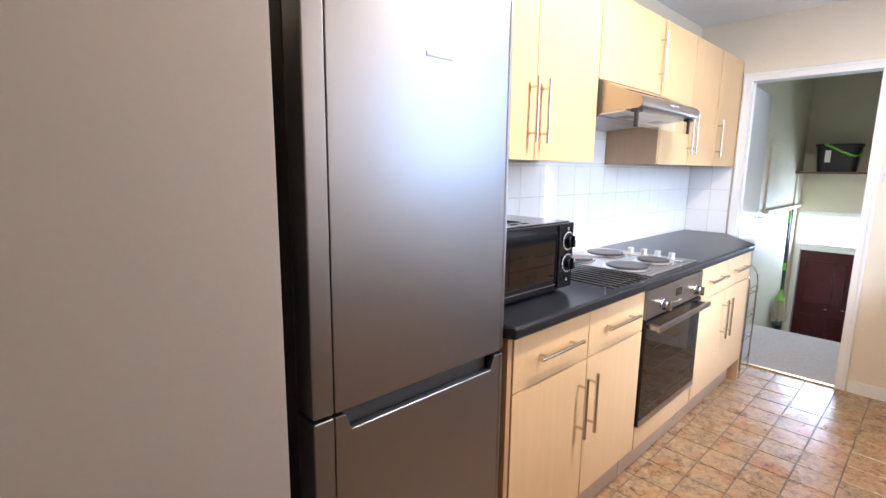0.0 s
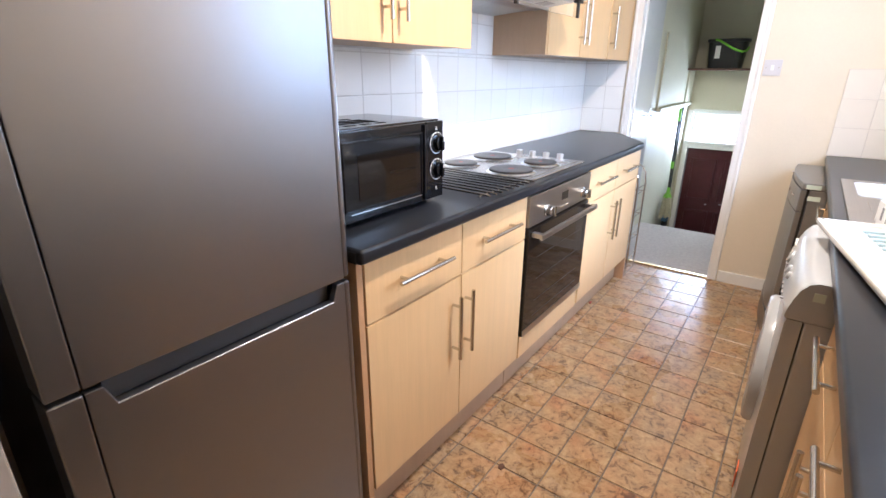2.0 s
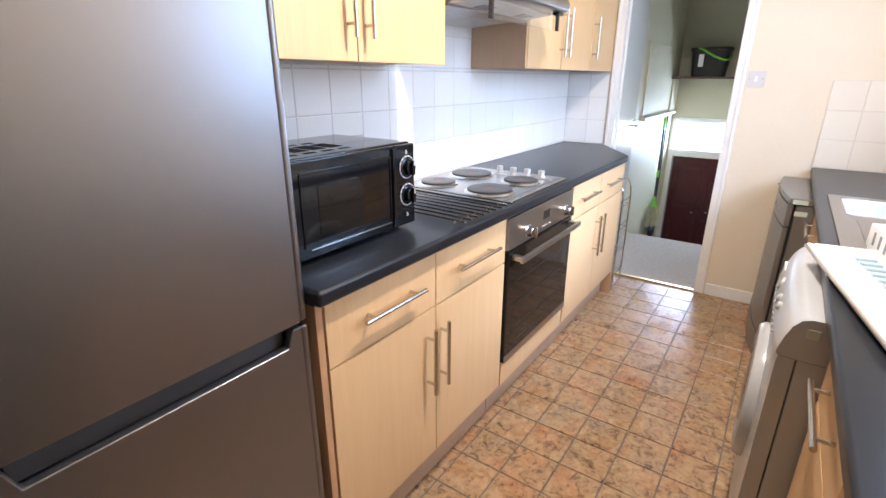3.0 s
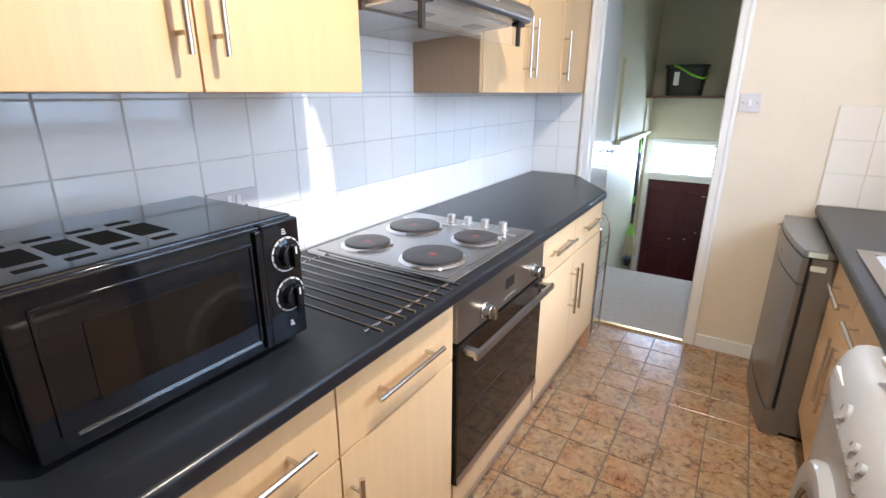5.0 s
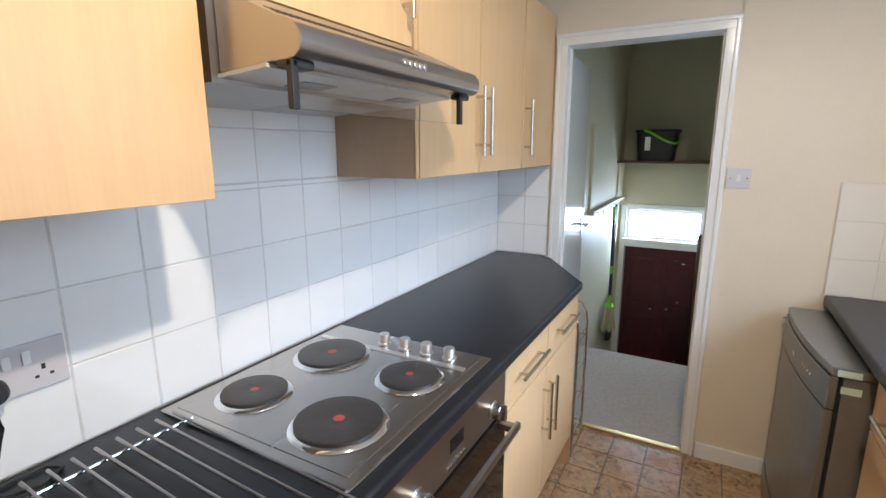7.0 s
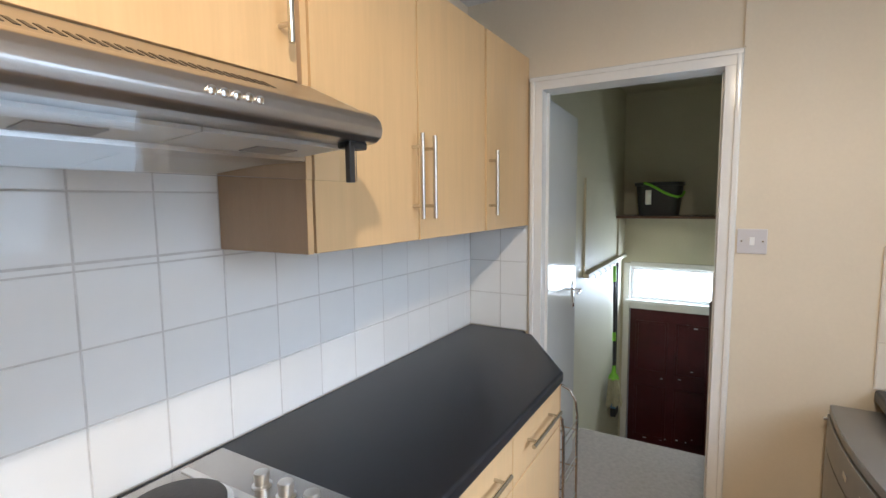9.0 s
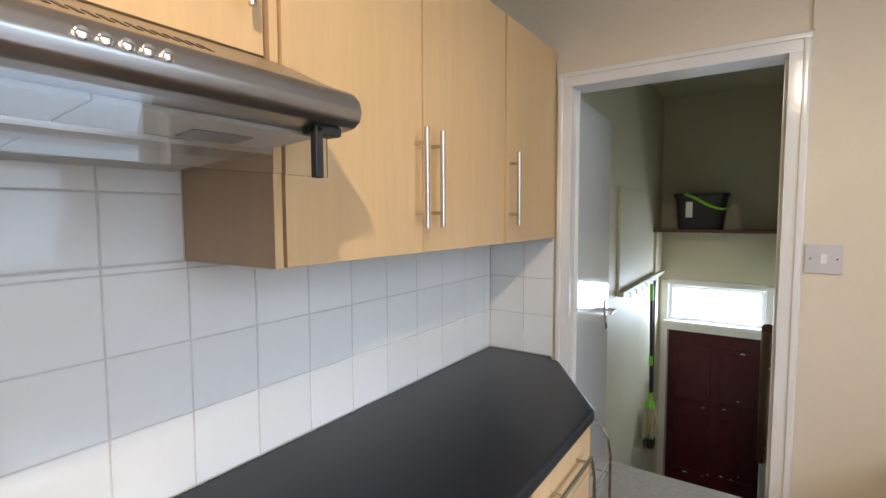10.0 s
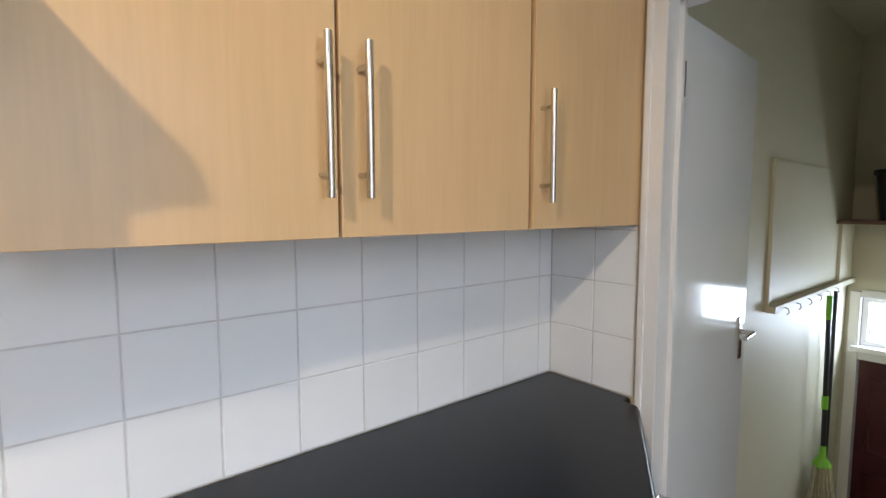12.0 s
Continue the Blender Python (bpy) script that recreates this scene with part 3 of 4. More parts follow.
for z in (Z0 + 0.174, Z0 + 0.094):
    p = pose(X1 - 0.036, Y0 - 0.012, z, 90, 0, 0)
    part("dial_ring", lathe(bmesh.new(), p, [(0.033, 0), (0.033, 0.0008), (0.029, 0.0010)], 32), M_PRINT, mc, "white dial scale")
    k = lathe(bmesh.new(), p, [(0.030, 0), (0.030, 0.003), (0.022, 0.005), (0.020, 0.017), (0.017, 0.019)], 28)
    box(k, X1 - 0.042, X1 - 0.030, Y0 - 0.040, Y0 - 0.028, z - 0.021, z + 0.021, bevel=0.003)
    part("dial", k, M_BLACK, mc, "black rotary dial")
    part("pointer", B(X1 - 0.0375, X1 - 0.0345, Y0 - 0.0405, Y0 - 0.0398, z + 0.006, z + 0.019), M_PRINT, mc)
    for i in range(11):
        a = math.radians(-130 + i * 26)
        q = Vector((X1 - 0.036 + 0.031 * math.sin(a), Y0 - 0.0135, z + 0.031 * math.cos(a)))
        part("tick", B(q.x - 0.0016, q.x + 0.0016, q.y - 0.0003, q.y + 0.0012, q.z - 0.0016, q.z + 0.0016), M_BLACKM, mc)
for i in range(3):
    part("mark", B(X1 - 0.042, X1 - 0.033 - i * 0.0015, Y0 - 0.0126, Y0 - 0.0118, Z1 - 0.030 + i * 0.004, Z1 - 0.030 + i * 0.004 + 0.0018), M_PRINT, mc)
for i in range(3):
    part("mark", B(X1 - 0.042, X1 - 0.033 - i * 0.0015, Y0 - 0.0126, Y0 - 0.0118, Z0 + 0.030 + i * 0.004, Z0 + 0.030 + i * 0.004 + 0.0018), M_PRINT, mc)
for x in (X0 + 0.04, X1 - 0.04):
    for y in (Y0 + 0.04, Y1 - 0.04):
        part("foot", R((x, y, WT), (x, y, Z0 + 0.002), 0.012, 12), M_BLACKM, mw)

# ---- fridge freezer ----
fr = thing("fridge_freezer", (0.69, 1.2, 0), "tall silver fridge freezer beside the base cabinets", "fridge")
FX0, FX1, FF = 0.362, 0.956, 0.925
part("body", B(FX0 + 0.002, FX1 - 0.002, FF + 0.078, NORTH - 0.02, 0.03, 1.845, bevel=0.004), M_FRIDGE_SIDE, fr, "dark grey fridge cabinet")
upper = part("door", B(0.4095, 0.936, FF, FF + 0.070, 0.860, 1.842, bevel=0.003), M_FRIDGE, fr, "tall silver upper door")
part("side_trim", B(FX0, 0.4086, FF + 0.001, FF + 0.070, 0.860, 1.842, bevel=0.0035, seg=3), M_FRIDGE, upper)
part("side_trim", B(0.9365, FX1, FF + 0.002, FF + 0.070, 0.860, 1.842, bevel=0.008, seg=3), M_FRIDGE, upper)
w = bmesh.new()
prism(w, [(0.4095, 0.075), (0.936, 0.075), (0.936, 0.851), (0.914, 0.851), (0.900, 0.813), (0.450, 0.813), (0.436, 0.851), (0.4095, 0.851)], "y", FF, FF + 0.018, bevel=0.003)
box(w, 0.4095, 0.936, FF + 0.016, FF + 0.070, 0.076, 0.806, bevel=0.002)
lower = part("door", w, M_FRIDGE, fr, "silver freezer door with a scooped grip")
part("side_trim", B(FX0, 0.4086, FF + 0.001, FF + 0.070, 0.075, 0.851, bevel=0.0035, seg=3), M_FRIDGE, lower)
part("side_trim", B(0.9365, FX1, FF + 0.002, FF + 0.070, 0.075, 0.851, bevel=0.008, seg=3), M_FRIDGE, lower)
part("grip", B(0.44, 0.91, FF + 0.030, FF + 0.062, 0.806, 0.850, bevel=0.004), M_FRIDGE_SIDE, lower, "dark recessed hand grip")
part("gasket", B(FX0 + 0.008, FX1 - 0.008, FF + 0.069, FF + 0.079, 0.08, 1.835), M_BLACKM, fr, "black door seal")
part("badge", B(0.655, 0.735, FF - 0.0015, FF + 0.002, 1.602, 1.612, bevel=0.0005), M_SILVER, fr, "small chrome maker's badge")
for x in (FX0 + 0.05, FX1 - 0.05):
    for y in (FF + 0.12, NORTH - 0.08):
        part("foot", R((x, y, -0.0035), (x, y, 0.032), 0.018, 12), M_BLACKM, fr)

# ---- wall units ----
UF, UB, UT = 1.185, 1.400, 2.100


def wall_unit(x0, x1, z0, label):
    c = thing("wall_cabinet", (x0, 1.3, z0), label, "cabinet", "wall cabinets")
    part("body", B(x0, x1, UF + 0.021, NORTH - 0.0065, z0, UT, bevel=0.001), M_CARC, c, "tan laminate carcass")
    part("edging", B(x0, x1, UF + 0.0195, UF + 0.0205, z0 + 0.002, UT - 0.002), M_EDGE, c, "brown carcass edging")
    return c


c = wall_unit(0.985, 1.848, UB, "pale maple double wall cabinet over the microwave")
for a, b, xh in ((0.985, 1.418, 1.383), (1.418, 1.848, 1.453)):
    f = part("door", B(a + 0.002, b - 0.002, UF, UF + 0.019, UB - 0.004, UT, bevel=0.0018), M_MAPLE, c)
    bar_handle(f, (xh, UF, 1.456), (xh, UF, 1.686))
c = wall_unit(1.852, 2.474, 1.745, "short maple cabinet above the cooker hood")
f = part("door", B(1.8535, 2.4655, UF, UF + 0.019, 1.742, UT, bevel=0.0018), M_MAPLE, c)
bar_handle(f, (2.425, UF, 1.800), (2.425, UF, 2.030))
c = wall_unit(2.493, 3.330, UB, "pale maple double wall cabinet beside the cooker hood")
part("end_panel_edge", B(2.476, 2.492, UF - 0.001, UF + 0.0005, UB - 0.004, UT), M_MAPLE, c, "pale front edge")
part("end_panel", B(2.476, 2.492, UF + 0.001, NORTH - 0.0065, UB - 0.004, UT, bevel=0.001), M_CARC, c, "tan decor end panel")
for a, b, xh in ((2.499, 2.897, 2.868), (2.899, 3.328, 2.933)):
    f = part("door", B(a + 0.002, b - 0.002, UF, UF + 0.019, UB - 0.004, UT, bevel=0.0018), M_MAPLE, c)
    bar_handle(f, (xh, UF, 1.456), (xh, UF, 1.686))
c = wall_unit(3.332, 3.765, UB, "narrow maple wall cabinet beside the doorway")
f = part("door", B(3.3410, 3.7635, UF, UF + 0.019, UB - 0.004, UT, bevel=0.0018), M_MAPLE, c)
bar_handle(f, (3.362, UF, 1.452), (3.362, UF, 1.682))

# ---- cooker hood ----
hd = thing("cooker_hood", (2.16, 1.2, 1.58), "stainless steel visor cooker hood over the hob", "cooker hood")
HX0, HX1 = 1.868, 2.466
w = bmesh.new()
prism(w, [(1.183, 1.601), (1.183, 1.738), (1.050, 1.676), (1.030, 1.670), (1.012, 1.662), (1.002, 1.650), (0.998, 1.636), (1.002, 1.622), (1.014, 1.613), (1.032, 1.610), (1.060, 1.610)], "x", HX0 + 0.006, HX1 + 0.028, bevel=0.003, seg=2)
box(w, HX0 - 0.010, HX1 + 0.008, 1.1835, NORTH - 0.0065, 1.586, 1.738)
part("canopy", w, M_STEEL, hd, "brushed steel canopy with a rounded front")
for a, b in ((HX0 + 0.002, 2.176), (2.179, HX1 - 0.006)):
    part("underside", prism(bmesh.new(), [(NORTH - 0.0075, 1.572), (NORTH - 0.0075, 1.585), (1.183, 1.5995), (1.070, 1.6085), (1.070, 1.602)], "x", a, b), M_FILTER, hd, "pale grey filter panel")
for x in (2.00, 2.31):
    part("lamp_lens", prism(bmesh.new(), [(1.17, 1.5925), (1.17, 1.598), (1.12, 1.602), (1.12, 1.5965)], "x", x, x + 0.085), M_GREY, hd, "frosted lamp cover")
part("visor", B(HX0 + 0.008, HX1 - 0.012, 1.030, 1.034, 1.540, 1.612, bevel=0.001), M_GLASS, hd, "clear glass visor")
for x in (1.872, 2.422):
    w = B(x, x + 0.014, 1.018, 1.030, 1.538, 1.610, bevel=0.002)
    box(w, x, x + 0.05, 1.018, 1.050, 1.598, 1.612, bevel=0.004)
    part("visor_clip", w, M_BLACKM, hd, "black plastic visor clip")
for i in range(5):
    part("button", lathe(bmesh.new(), pose(2.146 + i * 0.0180, 1.0005, 1.643, 90, 0, 0), [(0.0065, -0.002), (0.0065, 0.005), (0.004, 0.007)], 14), M_CHROME, hd, "round chrome push button")
for i in range(31):
    part("vent_slot", prism(bmesh.new(), [(1.100, 1.6990), (1.100, 1.7003), (1.070, 1.6862), (1.070, 1.6849)], "x", 1.90 + i * 0.0135, 1.9065 + i * 0.0135), M_BLACKM, hd)

# ---- socket, switch ----
def socket(x, z):
    s = thing("double_socket", (x, NORTH, z), "white double wall socket on the tiles", "socket")
    y = NORTH - 0.0085
    part("plate", B(x, x + 0.146, y - 0.009, y, z, z + 0.086, bevel=0.002), M_PLATE, s)
    for i in range(2):
        cx = x + 0.037 + i * 0.072
        for dx, dz, hh in ((0, 0.038, 0.010), (-0.011, 0.022, 0.005), (0.011, 0.022, 0.005)):
            part("pin_hole", B(cx + dx - 0.003, cx + dx + 0.003, y - 0.0096, y - 0.0085, z + dz - hh / 2, z + dz + hh / 2), M_BLACKM, s)
        part("rocker", B(cx + (0.016 if i == 0 else -0.028), cx + (0.028 if i == 0 else -0.016), y - 0.0125, y - 0.008, z + 0.050, z + 0.074, bevel=0.001), M_WPLAST, s)
    return s


socket(1.562, 1.066)
pg = thing("plug", (1.598, 1.44, 1.09), "black mains plug in the wall socket", "plug")
w = lathe(bmesh.new(), pose(1.594, NORTH - 0.018, 1.090, 90, 0, 0), [(0.0215, 0), (0.0225, 0.010), (0.019, 0.026), (0.014, 0.034), (0.006, 0.036)], 24)
part("plug_body", w, M_BLACKM, pg)
part("cable", tube(bmesh.new(), [(1.594, 1.440, 1.066), (1.594, 1.436, 1.030), (1.580, 1.432, 0.985), (1.545, 1.425, 0.950), (1.57, 1.40, 0.931), (1.62, 1.385, 0.930), (1.655, 1.41, 0.930), (1.64, 1.44, 0.930), (1.59, 1.445, 0.930), (1.52, 1.43, 0.930), (1.44, 1.40, 0.930)], 0.0035), M_BLACKM, pg, "black flex")
sw = thing("light_switch", (EAST, 0.36, 1.33), "white plastic light switch beside the doorway", "switch")
part("plate", B(EAST - 0.009, EAST, 0.315, 0.404, 1.309, 1.396, bevel=0.002), M_PLATE, sw)
part("rocker", B(EAST - 0.013, EAST - 0.008, 0.352, 0.367, 1.339, 1.367, bevel=0.001), M_WPLAST, sw)
for y in (0.328, 0.391):
    part("screw", R((EAST - 0.0085, y, 1.353), (EAST - 0.0098, y, 1.353), 0.003, 10), M_NICKEL, sw)

# ---- chrome wire rack beside the cabinet end ----
vr = thing("wire_shelf_rack", (3.58, 1.02, 0), "narrow chrome wire shelf rack on the floor", "wire rack")
for x in (3.49, 3.68):
    part("side_hoop", tube(bmesh.new(), [(x, 0.937, 0.0), (x, 0.937, 0.62), (x, 0.944, 0.68), (x, 0.965, 0.72), (x, 1.00, 0.738), (x, 1.06, 0.735), (x, 1.10, 0.70), (x, 1.115, 0.62), (x, 1.115, 0.0)], 0.006, 8), M_CHROME, vr)
for z in (0.08, 0.24, 0.40, 0.56):
    for y in (0.945, 0.99, 1.03, 1.07, 1.11):
        part("shelf_wire", R((3.49, y, z), (3.68, y, z), 0.0028, 6), M_CHROME, vr)
    for x in (3.49, 3.68):
        part("shelf_rim", R((x, 0.937, z), (x, 1.115, z), 0.0028, 6), M_CHROME, vr)
    for y in (0.937, 1.115):
        part("shelf_rim", R((3.49, y, z + 0.045), (3.68, y, z + 0.045), 0.0028, 6), M_CHROME, vr)

# ---- sink side ----
RW, RF = 0.885, -0.020
BX0, BX1, BY0, BY1 = 2.575, 2.905, -0.455, -0.080    # the bowl
w = bmesh.new()
prism(w, [(-0.6, BY1), (EAST - 0.007, BY1), (EAST - 0.007, 0.005), (-0.6, 0.005)], "z", RW - 0.038, RW, bevel=0.009, seg=3)
box(w, -0.6, BX0, SOUTH + 0.007, BY1 + 0.012, RW - 0.038, RW - 0.0004)
box(w, BX1, EAST - 0.007, SOUTH + 0.007, BY1 + 0.012, RW - 0.038, RW - 0.0004)
box(w, BX0, BX1, SOUTH + 0.007, BY0, RW - 0.038, RW - 0.0004)
wk = thing("worktop", (1.6, -0.3, RW - 0.038), "charcoal laminate worktop around the sink", "worktop")
part("slab", w, M_WORK, wk)
part("sealant", B(-0.6, EAST - 0.012, SOUTH + 0.0102, SOUTH + 0.0150, RW, RW + 0.005, bevel=0.0015), M_WPLAST, wk, "white sealant bead along the tiles")
c = base_unit(2.245, 3.055, "pale maple base cabinet under the sink", flip=-1, face=RF, back=SOUTH + 0.02, zt=0.70)
for a, b, hx in ((2.245, 2.650, (2.33, 2.58)), (2.650, 3.055, (2.69, 2.94))):
    f = front(c, "drawer", a, b, 0.670, 0.838, RF, -1)
    bar_handle(f, (hx[0], RF, 0.755), (hx[1], RF, 0.755), (0, 1, 0))
    f = front(c, "door", a, b, 0.160, 0.665, RF, -1)
    xh = b - 0.035 if a < 2.4 else a + 0.035
    bar_handle(f, (xh, RF, 0.42), (xh, RF, 0.655), (0, 1, 0))
c = base_unit(0.75, 1.600, "pale maple drawer cabinet beside the washing machine", flip=-1, face=RF, back=SOUTH + 0.02, zt=RW - 0.04)
for a, b in ((0.75, 1.175), (1.175, 1.600)):
    f = front(c, "drawer", a, b, 0.670, 0.838, RF, -1)
    bar_handle(f, (a + 0.09, RF, 0.755), (b - 0.09, RF, 0.755), (0, 1, 0))
    f = front(c, "door", a, b, 0.160, 0.665, RF, -1)
    xh = b - 0.035 if a < 1.0 else a + 0.035
    bar_handle(f, (xh, RF, 0.42), (xh, RF, 0.655), (0, 1, 0))
solid("plinth", B(0.75, 1.600, -0.095, -0.080, -0.0035, 0.150, bevel=0.001), M_CARC, "tan laminate plinth under the drawer cabinet", "plinth")
solid("plinth", B(2.245, 3.055, -0.095, -0.080, -0.0035, 0.150, bevel=0.001), M_CARC, "tan laminate plinth under the sink cabinet", "plinth")
# dishwasher standing forward of the cabinets
dw = thing("dishwasher", (3.39, -0.2, 0), "silver freestanding dishwasher standing forward of the worktop", "dishwasher")


def dish_front(inset):
    """Plan of the bowed front, standing a little askew."""
    row = [(3.704 - 0.630 * i / 10, i / 5 - 1) for i in range(11)]
    return [(x, 0.108 + 0.066 * (x - 3.39) + 0.024 * (1 - u * u) - inset) for x, u in row]


part("cabinet", prism(bmesh.new(), [(3.078, -0.50), (3.700, -0.50), (3.700, 0.092), (3.078, 0.052)], "z", 0.02, 0.800, bevel=0.003), M_SILVER, dw)
part("label", B(3.0698, 3.0725, 0.012, 0.070, 0.806, 0.826), M_LABEL, dw, "worn pale paper label")
part("top_panel", prism(bmesh.new(), [(3.072, -0.5), (3.706, -0.5)] + dish_front(0.004), "z", 0.803, 0.832, bevel=0.005), M_SILVER, dw, "pale silver top panel with a bowed front")
DWF = [(3.074, 0.064), (3.704, 0.106)] + dish_front(0.0)
part("control_fascia", prism(bmesh.new(), DWF, "z", 0.694, 0.800, bevel=0.004), M_SILVER, dw, "bowed silver control fascia")
part("door", prism(bmesh.new(), DWF, "z", 0.125, 0.690, bevel=0.004), M_SILVER, dw)
for i in range(4):
    part("button", R((3.20 + i * 0.026, 0.100, 0.748), (3.20 + i * 0.026, 0.114 + i * 0.003, 0.748), 0.006, 10), M_CHROME, dw)
part("door_seal", prism(bmesh.new(), [(3.095, 0.050), (3.685, 0.088), (3.685, 0.110), (3.095, 0.068)], "z", 0.10, 0.80), M_BLACKM, dw, "black gap behind the door")
part("kick_plate", prism(bmesh.new(), [(3.074, 0.02), (3.704, 0.02)] + dish_front(-0.004), "z", 0.0, 0.118, bevel=0.004), M_SILVER, dw)
part("label", B(3.0765, 3.0785, 0.005, 0.055, 0.750, 0.772), M_LABEL, dw, "small pale energy label")
part("badge", B(3.37, 3.41, 0.1280, 0.1345, 0.735, 0.752), M_CHROME, dw)
part("hinge_peg", R((3.685, 0.105, 0.788), (3.685, 0.142, 0.788), 0.006, 10), M_CHROME, dw)
# washing machine
wm = thing("washing_machine", (1.92, -0.2, 0), "white front-loading washing machine under the worktop", "washing machine")
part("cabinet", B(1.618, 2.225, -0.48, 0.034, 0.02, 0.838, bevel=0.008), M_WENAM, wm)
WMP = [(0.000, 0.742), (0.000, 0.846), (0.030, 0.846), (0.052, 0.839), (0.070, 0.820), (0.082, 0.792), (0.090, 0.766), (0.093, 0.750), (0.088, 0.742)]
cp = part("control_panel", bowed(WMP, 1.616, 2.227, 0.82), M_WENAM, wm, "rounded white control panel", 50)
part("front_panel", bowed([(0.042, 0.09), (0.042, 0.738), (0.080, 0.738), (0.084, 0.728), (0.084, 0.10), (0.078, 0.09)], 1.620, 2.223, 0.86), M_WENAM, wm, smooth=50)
part("seam", B(1.6165, 1.6195, -0.02, 0.036, 0.739, 0.7415), M_GREY, wm)
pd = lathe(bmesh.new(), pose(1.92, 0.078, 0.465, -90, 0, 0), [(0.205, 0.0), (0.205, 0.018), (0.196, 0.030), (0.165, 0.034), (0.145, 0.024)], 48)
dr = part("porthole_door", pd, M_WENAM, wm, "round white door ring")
part("inner_ring", lathe(bmesh.new(), pose(1.92, 0.078, 0.465, -90, 0, 0), [(0.150, 0.020), (0.150, 0.031), (0.138, 0.033), (0.134, 0.026)], 40), M_SILVER, dr, "silver inner ring")
part("door_glass", lathe(bmesh.new(), pose(1.92, 0.078, 0.465, -90, 0, 0), [(0.134, 0.010), (0.134, 0.026), (0.10, 0.034), (0.02, 0.040)], 36), M_OVENGLASS, dr, "dark door glass")
for x, r in ((1.985, 0.021), (1.865, 0.012), (1.805, 0.012)):
    part("knob", lathe(bmesh.new(), pose(x, 0.081, 0.790, -68, 0, 0), [(r, -0.003), (r * 0.92, 0.005), (r * 0.8, 0.008), (0.001, 0.009)], 24), M_WENAM, cp, "white programme knob")
    part("pointer", R((x, 0.0925, 0.795), (x, 0.0905, 0.795 + r * 0.7), 0.0012, 6), M_GREY, cp)
part("drawer_front", B(2.085, 2.180, 0.060, 0.0795, 0.765, 0.800, bevel=0.002), M_WPLAST, cp, "detergent drawer front")
for i in range(9):
    part("print", B(1.700 + i * 0.038, 1.716 + i * 0.038, 0.080, 0.0925, 0.7585, 0.7610), M_GREY, cp)
for i in range(6):
    part("print", B(2.100 + i * 0.013, 2.107 + i * 0.013, 0.070, 0.0800, 0.779, 0.7815), M_GREY, cp)
part("label", B(1.6150, 1.6185, 0.006, 0.030, 0.800, 0.822), M_LABEL, wm, "pale green label")
part("sticker", B(1.68, 1.74, 0.0805, 0.0838, 0.13, 0.19), M_ORANGE, wm, "orange round-cornered sticker")
for x in (1.66, 2.18):
    for y in (-0.42, 0.02):
        part("foot", R((x, y, -0.0035), (x, y, 0.022), 0.02, 12), M_BLACKM, wm)
# sink and its drainer, let into the worktop
sk = thing("sink", (2.5, -0.28, RW), "stainless steel sink and drainer in the worktop", "sink")
w = bmesh.new()
box(w, 2.02, BX0, -0.50, -0.038, RW, RW + 0.006, bevel=0.002)
box(w, BX1, 2.95, -0.50, -0.038, RW, RW + 0.006, bevel=0.002)
box(w, BX0 - 0.002, BX1 + 0.002, -0.50, BY0, RW, RW + 0.0058)
box(w, BX0 - 0.002, BX1 + 0.002, BY1, -0.038, RW, RW + 0.0058)
part("rim", w, M_STEEL, sk, "brushed steel rim and drainer")
part("bowl", round_bowl(BX0, BX1, BY0, BY1, RW + 0.0052, 0.160, 0.012), M_BOWL, sk, "bright steel bowl", 60)
part("plughole", lathe(bmesh.new(), pose(2.74, -0.28, RW - 0.1545), [(0.042, 0), (0.040, 0.003), (0.012, 0.002)], 24), M_STEEL, sk)
for i in range(7):
    part("drainer_rib", B(2.07, 2.50, -0.44 + i * 0.055, -0.432 + i * 0.055, RW + 0.0055, RW + 0.009, bevel=0.001), M_STEEL, sk)
tp = tube(bmesh.new(), [(2.60, -0.47, RW), (2.60, -0.47, RW + 0.17), (2.61, -0.45, RW + 0.21), (2.64, -0.39, RW + 0.225), (2.68, -0.31, RW + 0.20)], 0.011, 12)
part("tap_spout", tp, M_CHROME, sk, "chrome mixer tap")
for x in (2.555, 2.645):
    part("tap_handle", lathe(bmesh.new(), pose(x, -0.477, RW + 0.006), [(0.02, 0), (0.018, 0.03), (0.022, 0.04), (0.012, 0.05)], 16), M_CHROME, sk)
ty = thing("draining_tray", (1.75, -0.2, RW), "white plastic dish draining tray on the worktop", "tray")
w = bmesh.new()
box(w, 1.40, 2.03, -0.46, 0.020, RW + 0.005, RW + 0.016, bevel=0.005)
part("tray", w, M_WPLAST, ty)
for a in ((1.40, 2.03, 0.008, 0.024), (1.40, 2.03, -0.464, -0.448), (1.396, 1.412, -0.448, 0.008), (2.018, 2.034, -0.448, 0.008)):
    part("rim", B(a[0], a[1], a[2], a[3], RW + 0.012, RW + 0.027, bevel=0.005), M_WPLAST, ty)
for i in range(12):
    part("rib", B(1.50 + i * 0.040, 1.518 + i * 0.040, -0.115, -0.070, RW + 0.0155, RW + 0.024, bevel=0.002), M_PALEBLUE, ty, "pale blue rib")
for x in (1.45, 1.98):
    for y in (-0.42, -0.03):
        part("foot", R((x, y, RW), (x, y, RW + 0.008), 0.01, 8), M_WPLAST, ty)

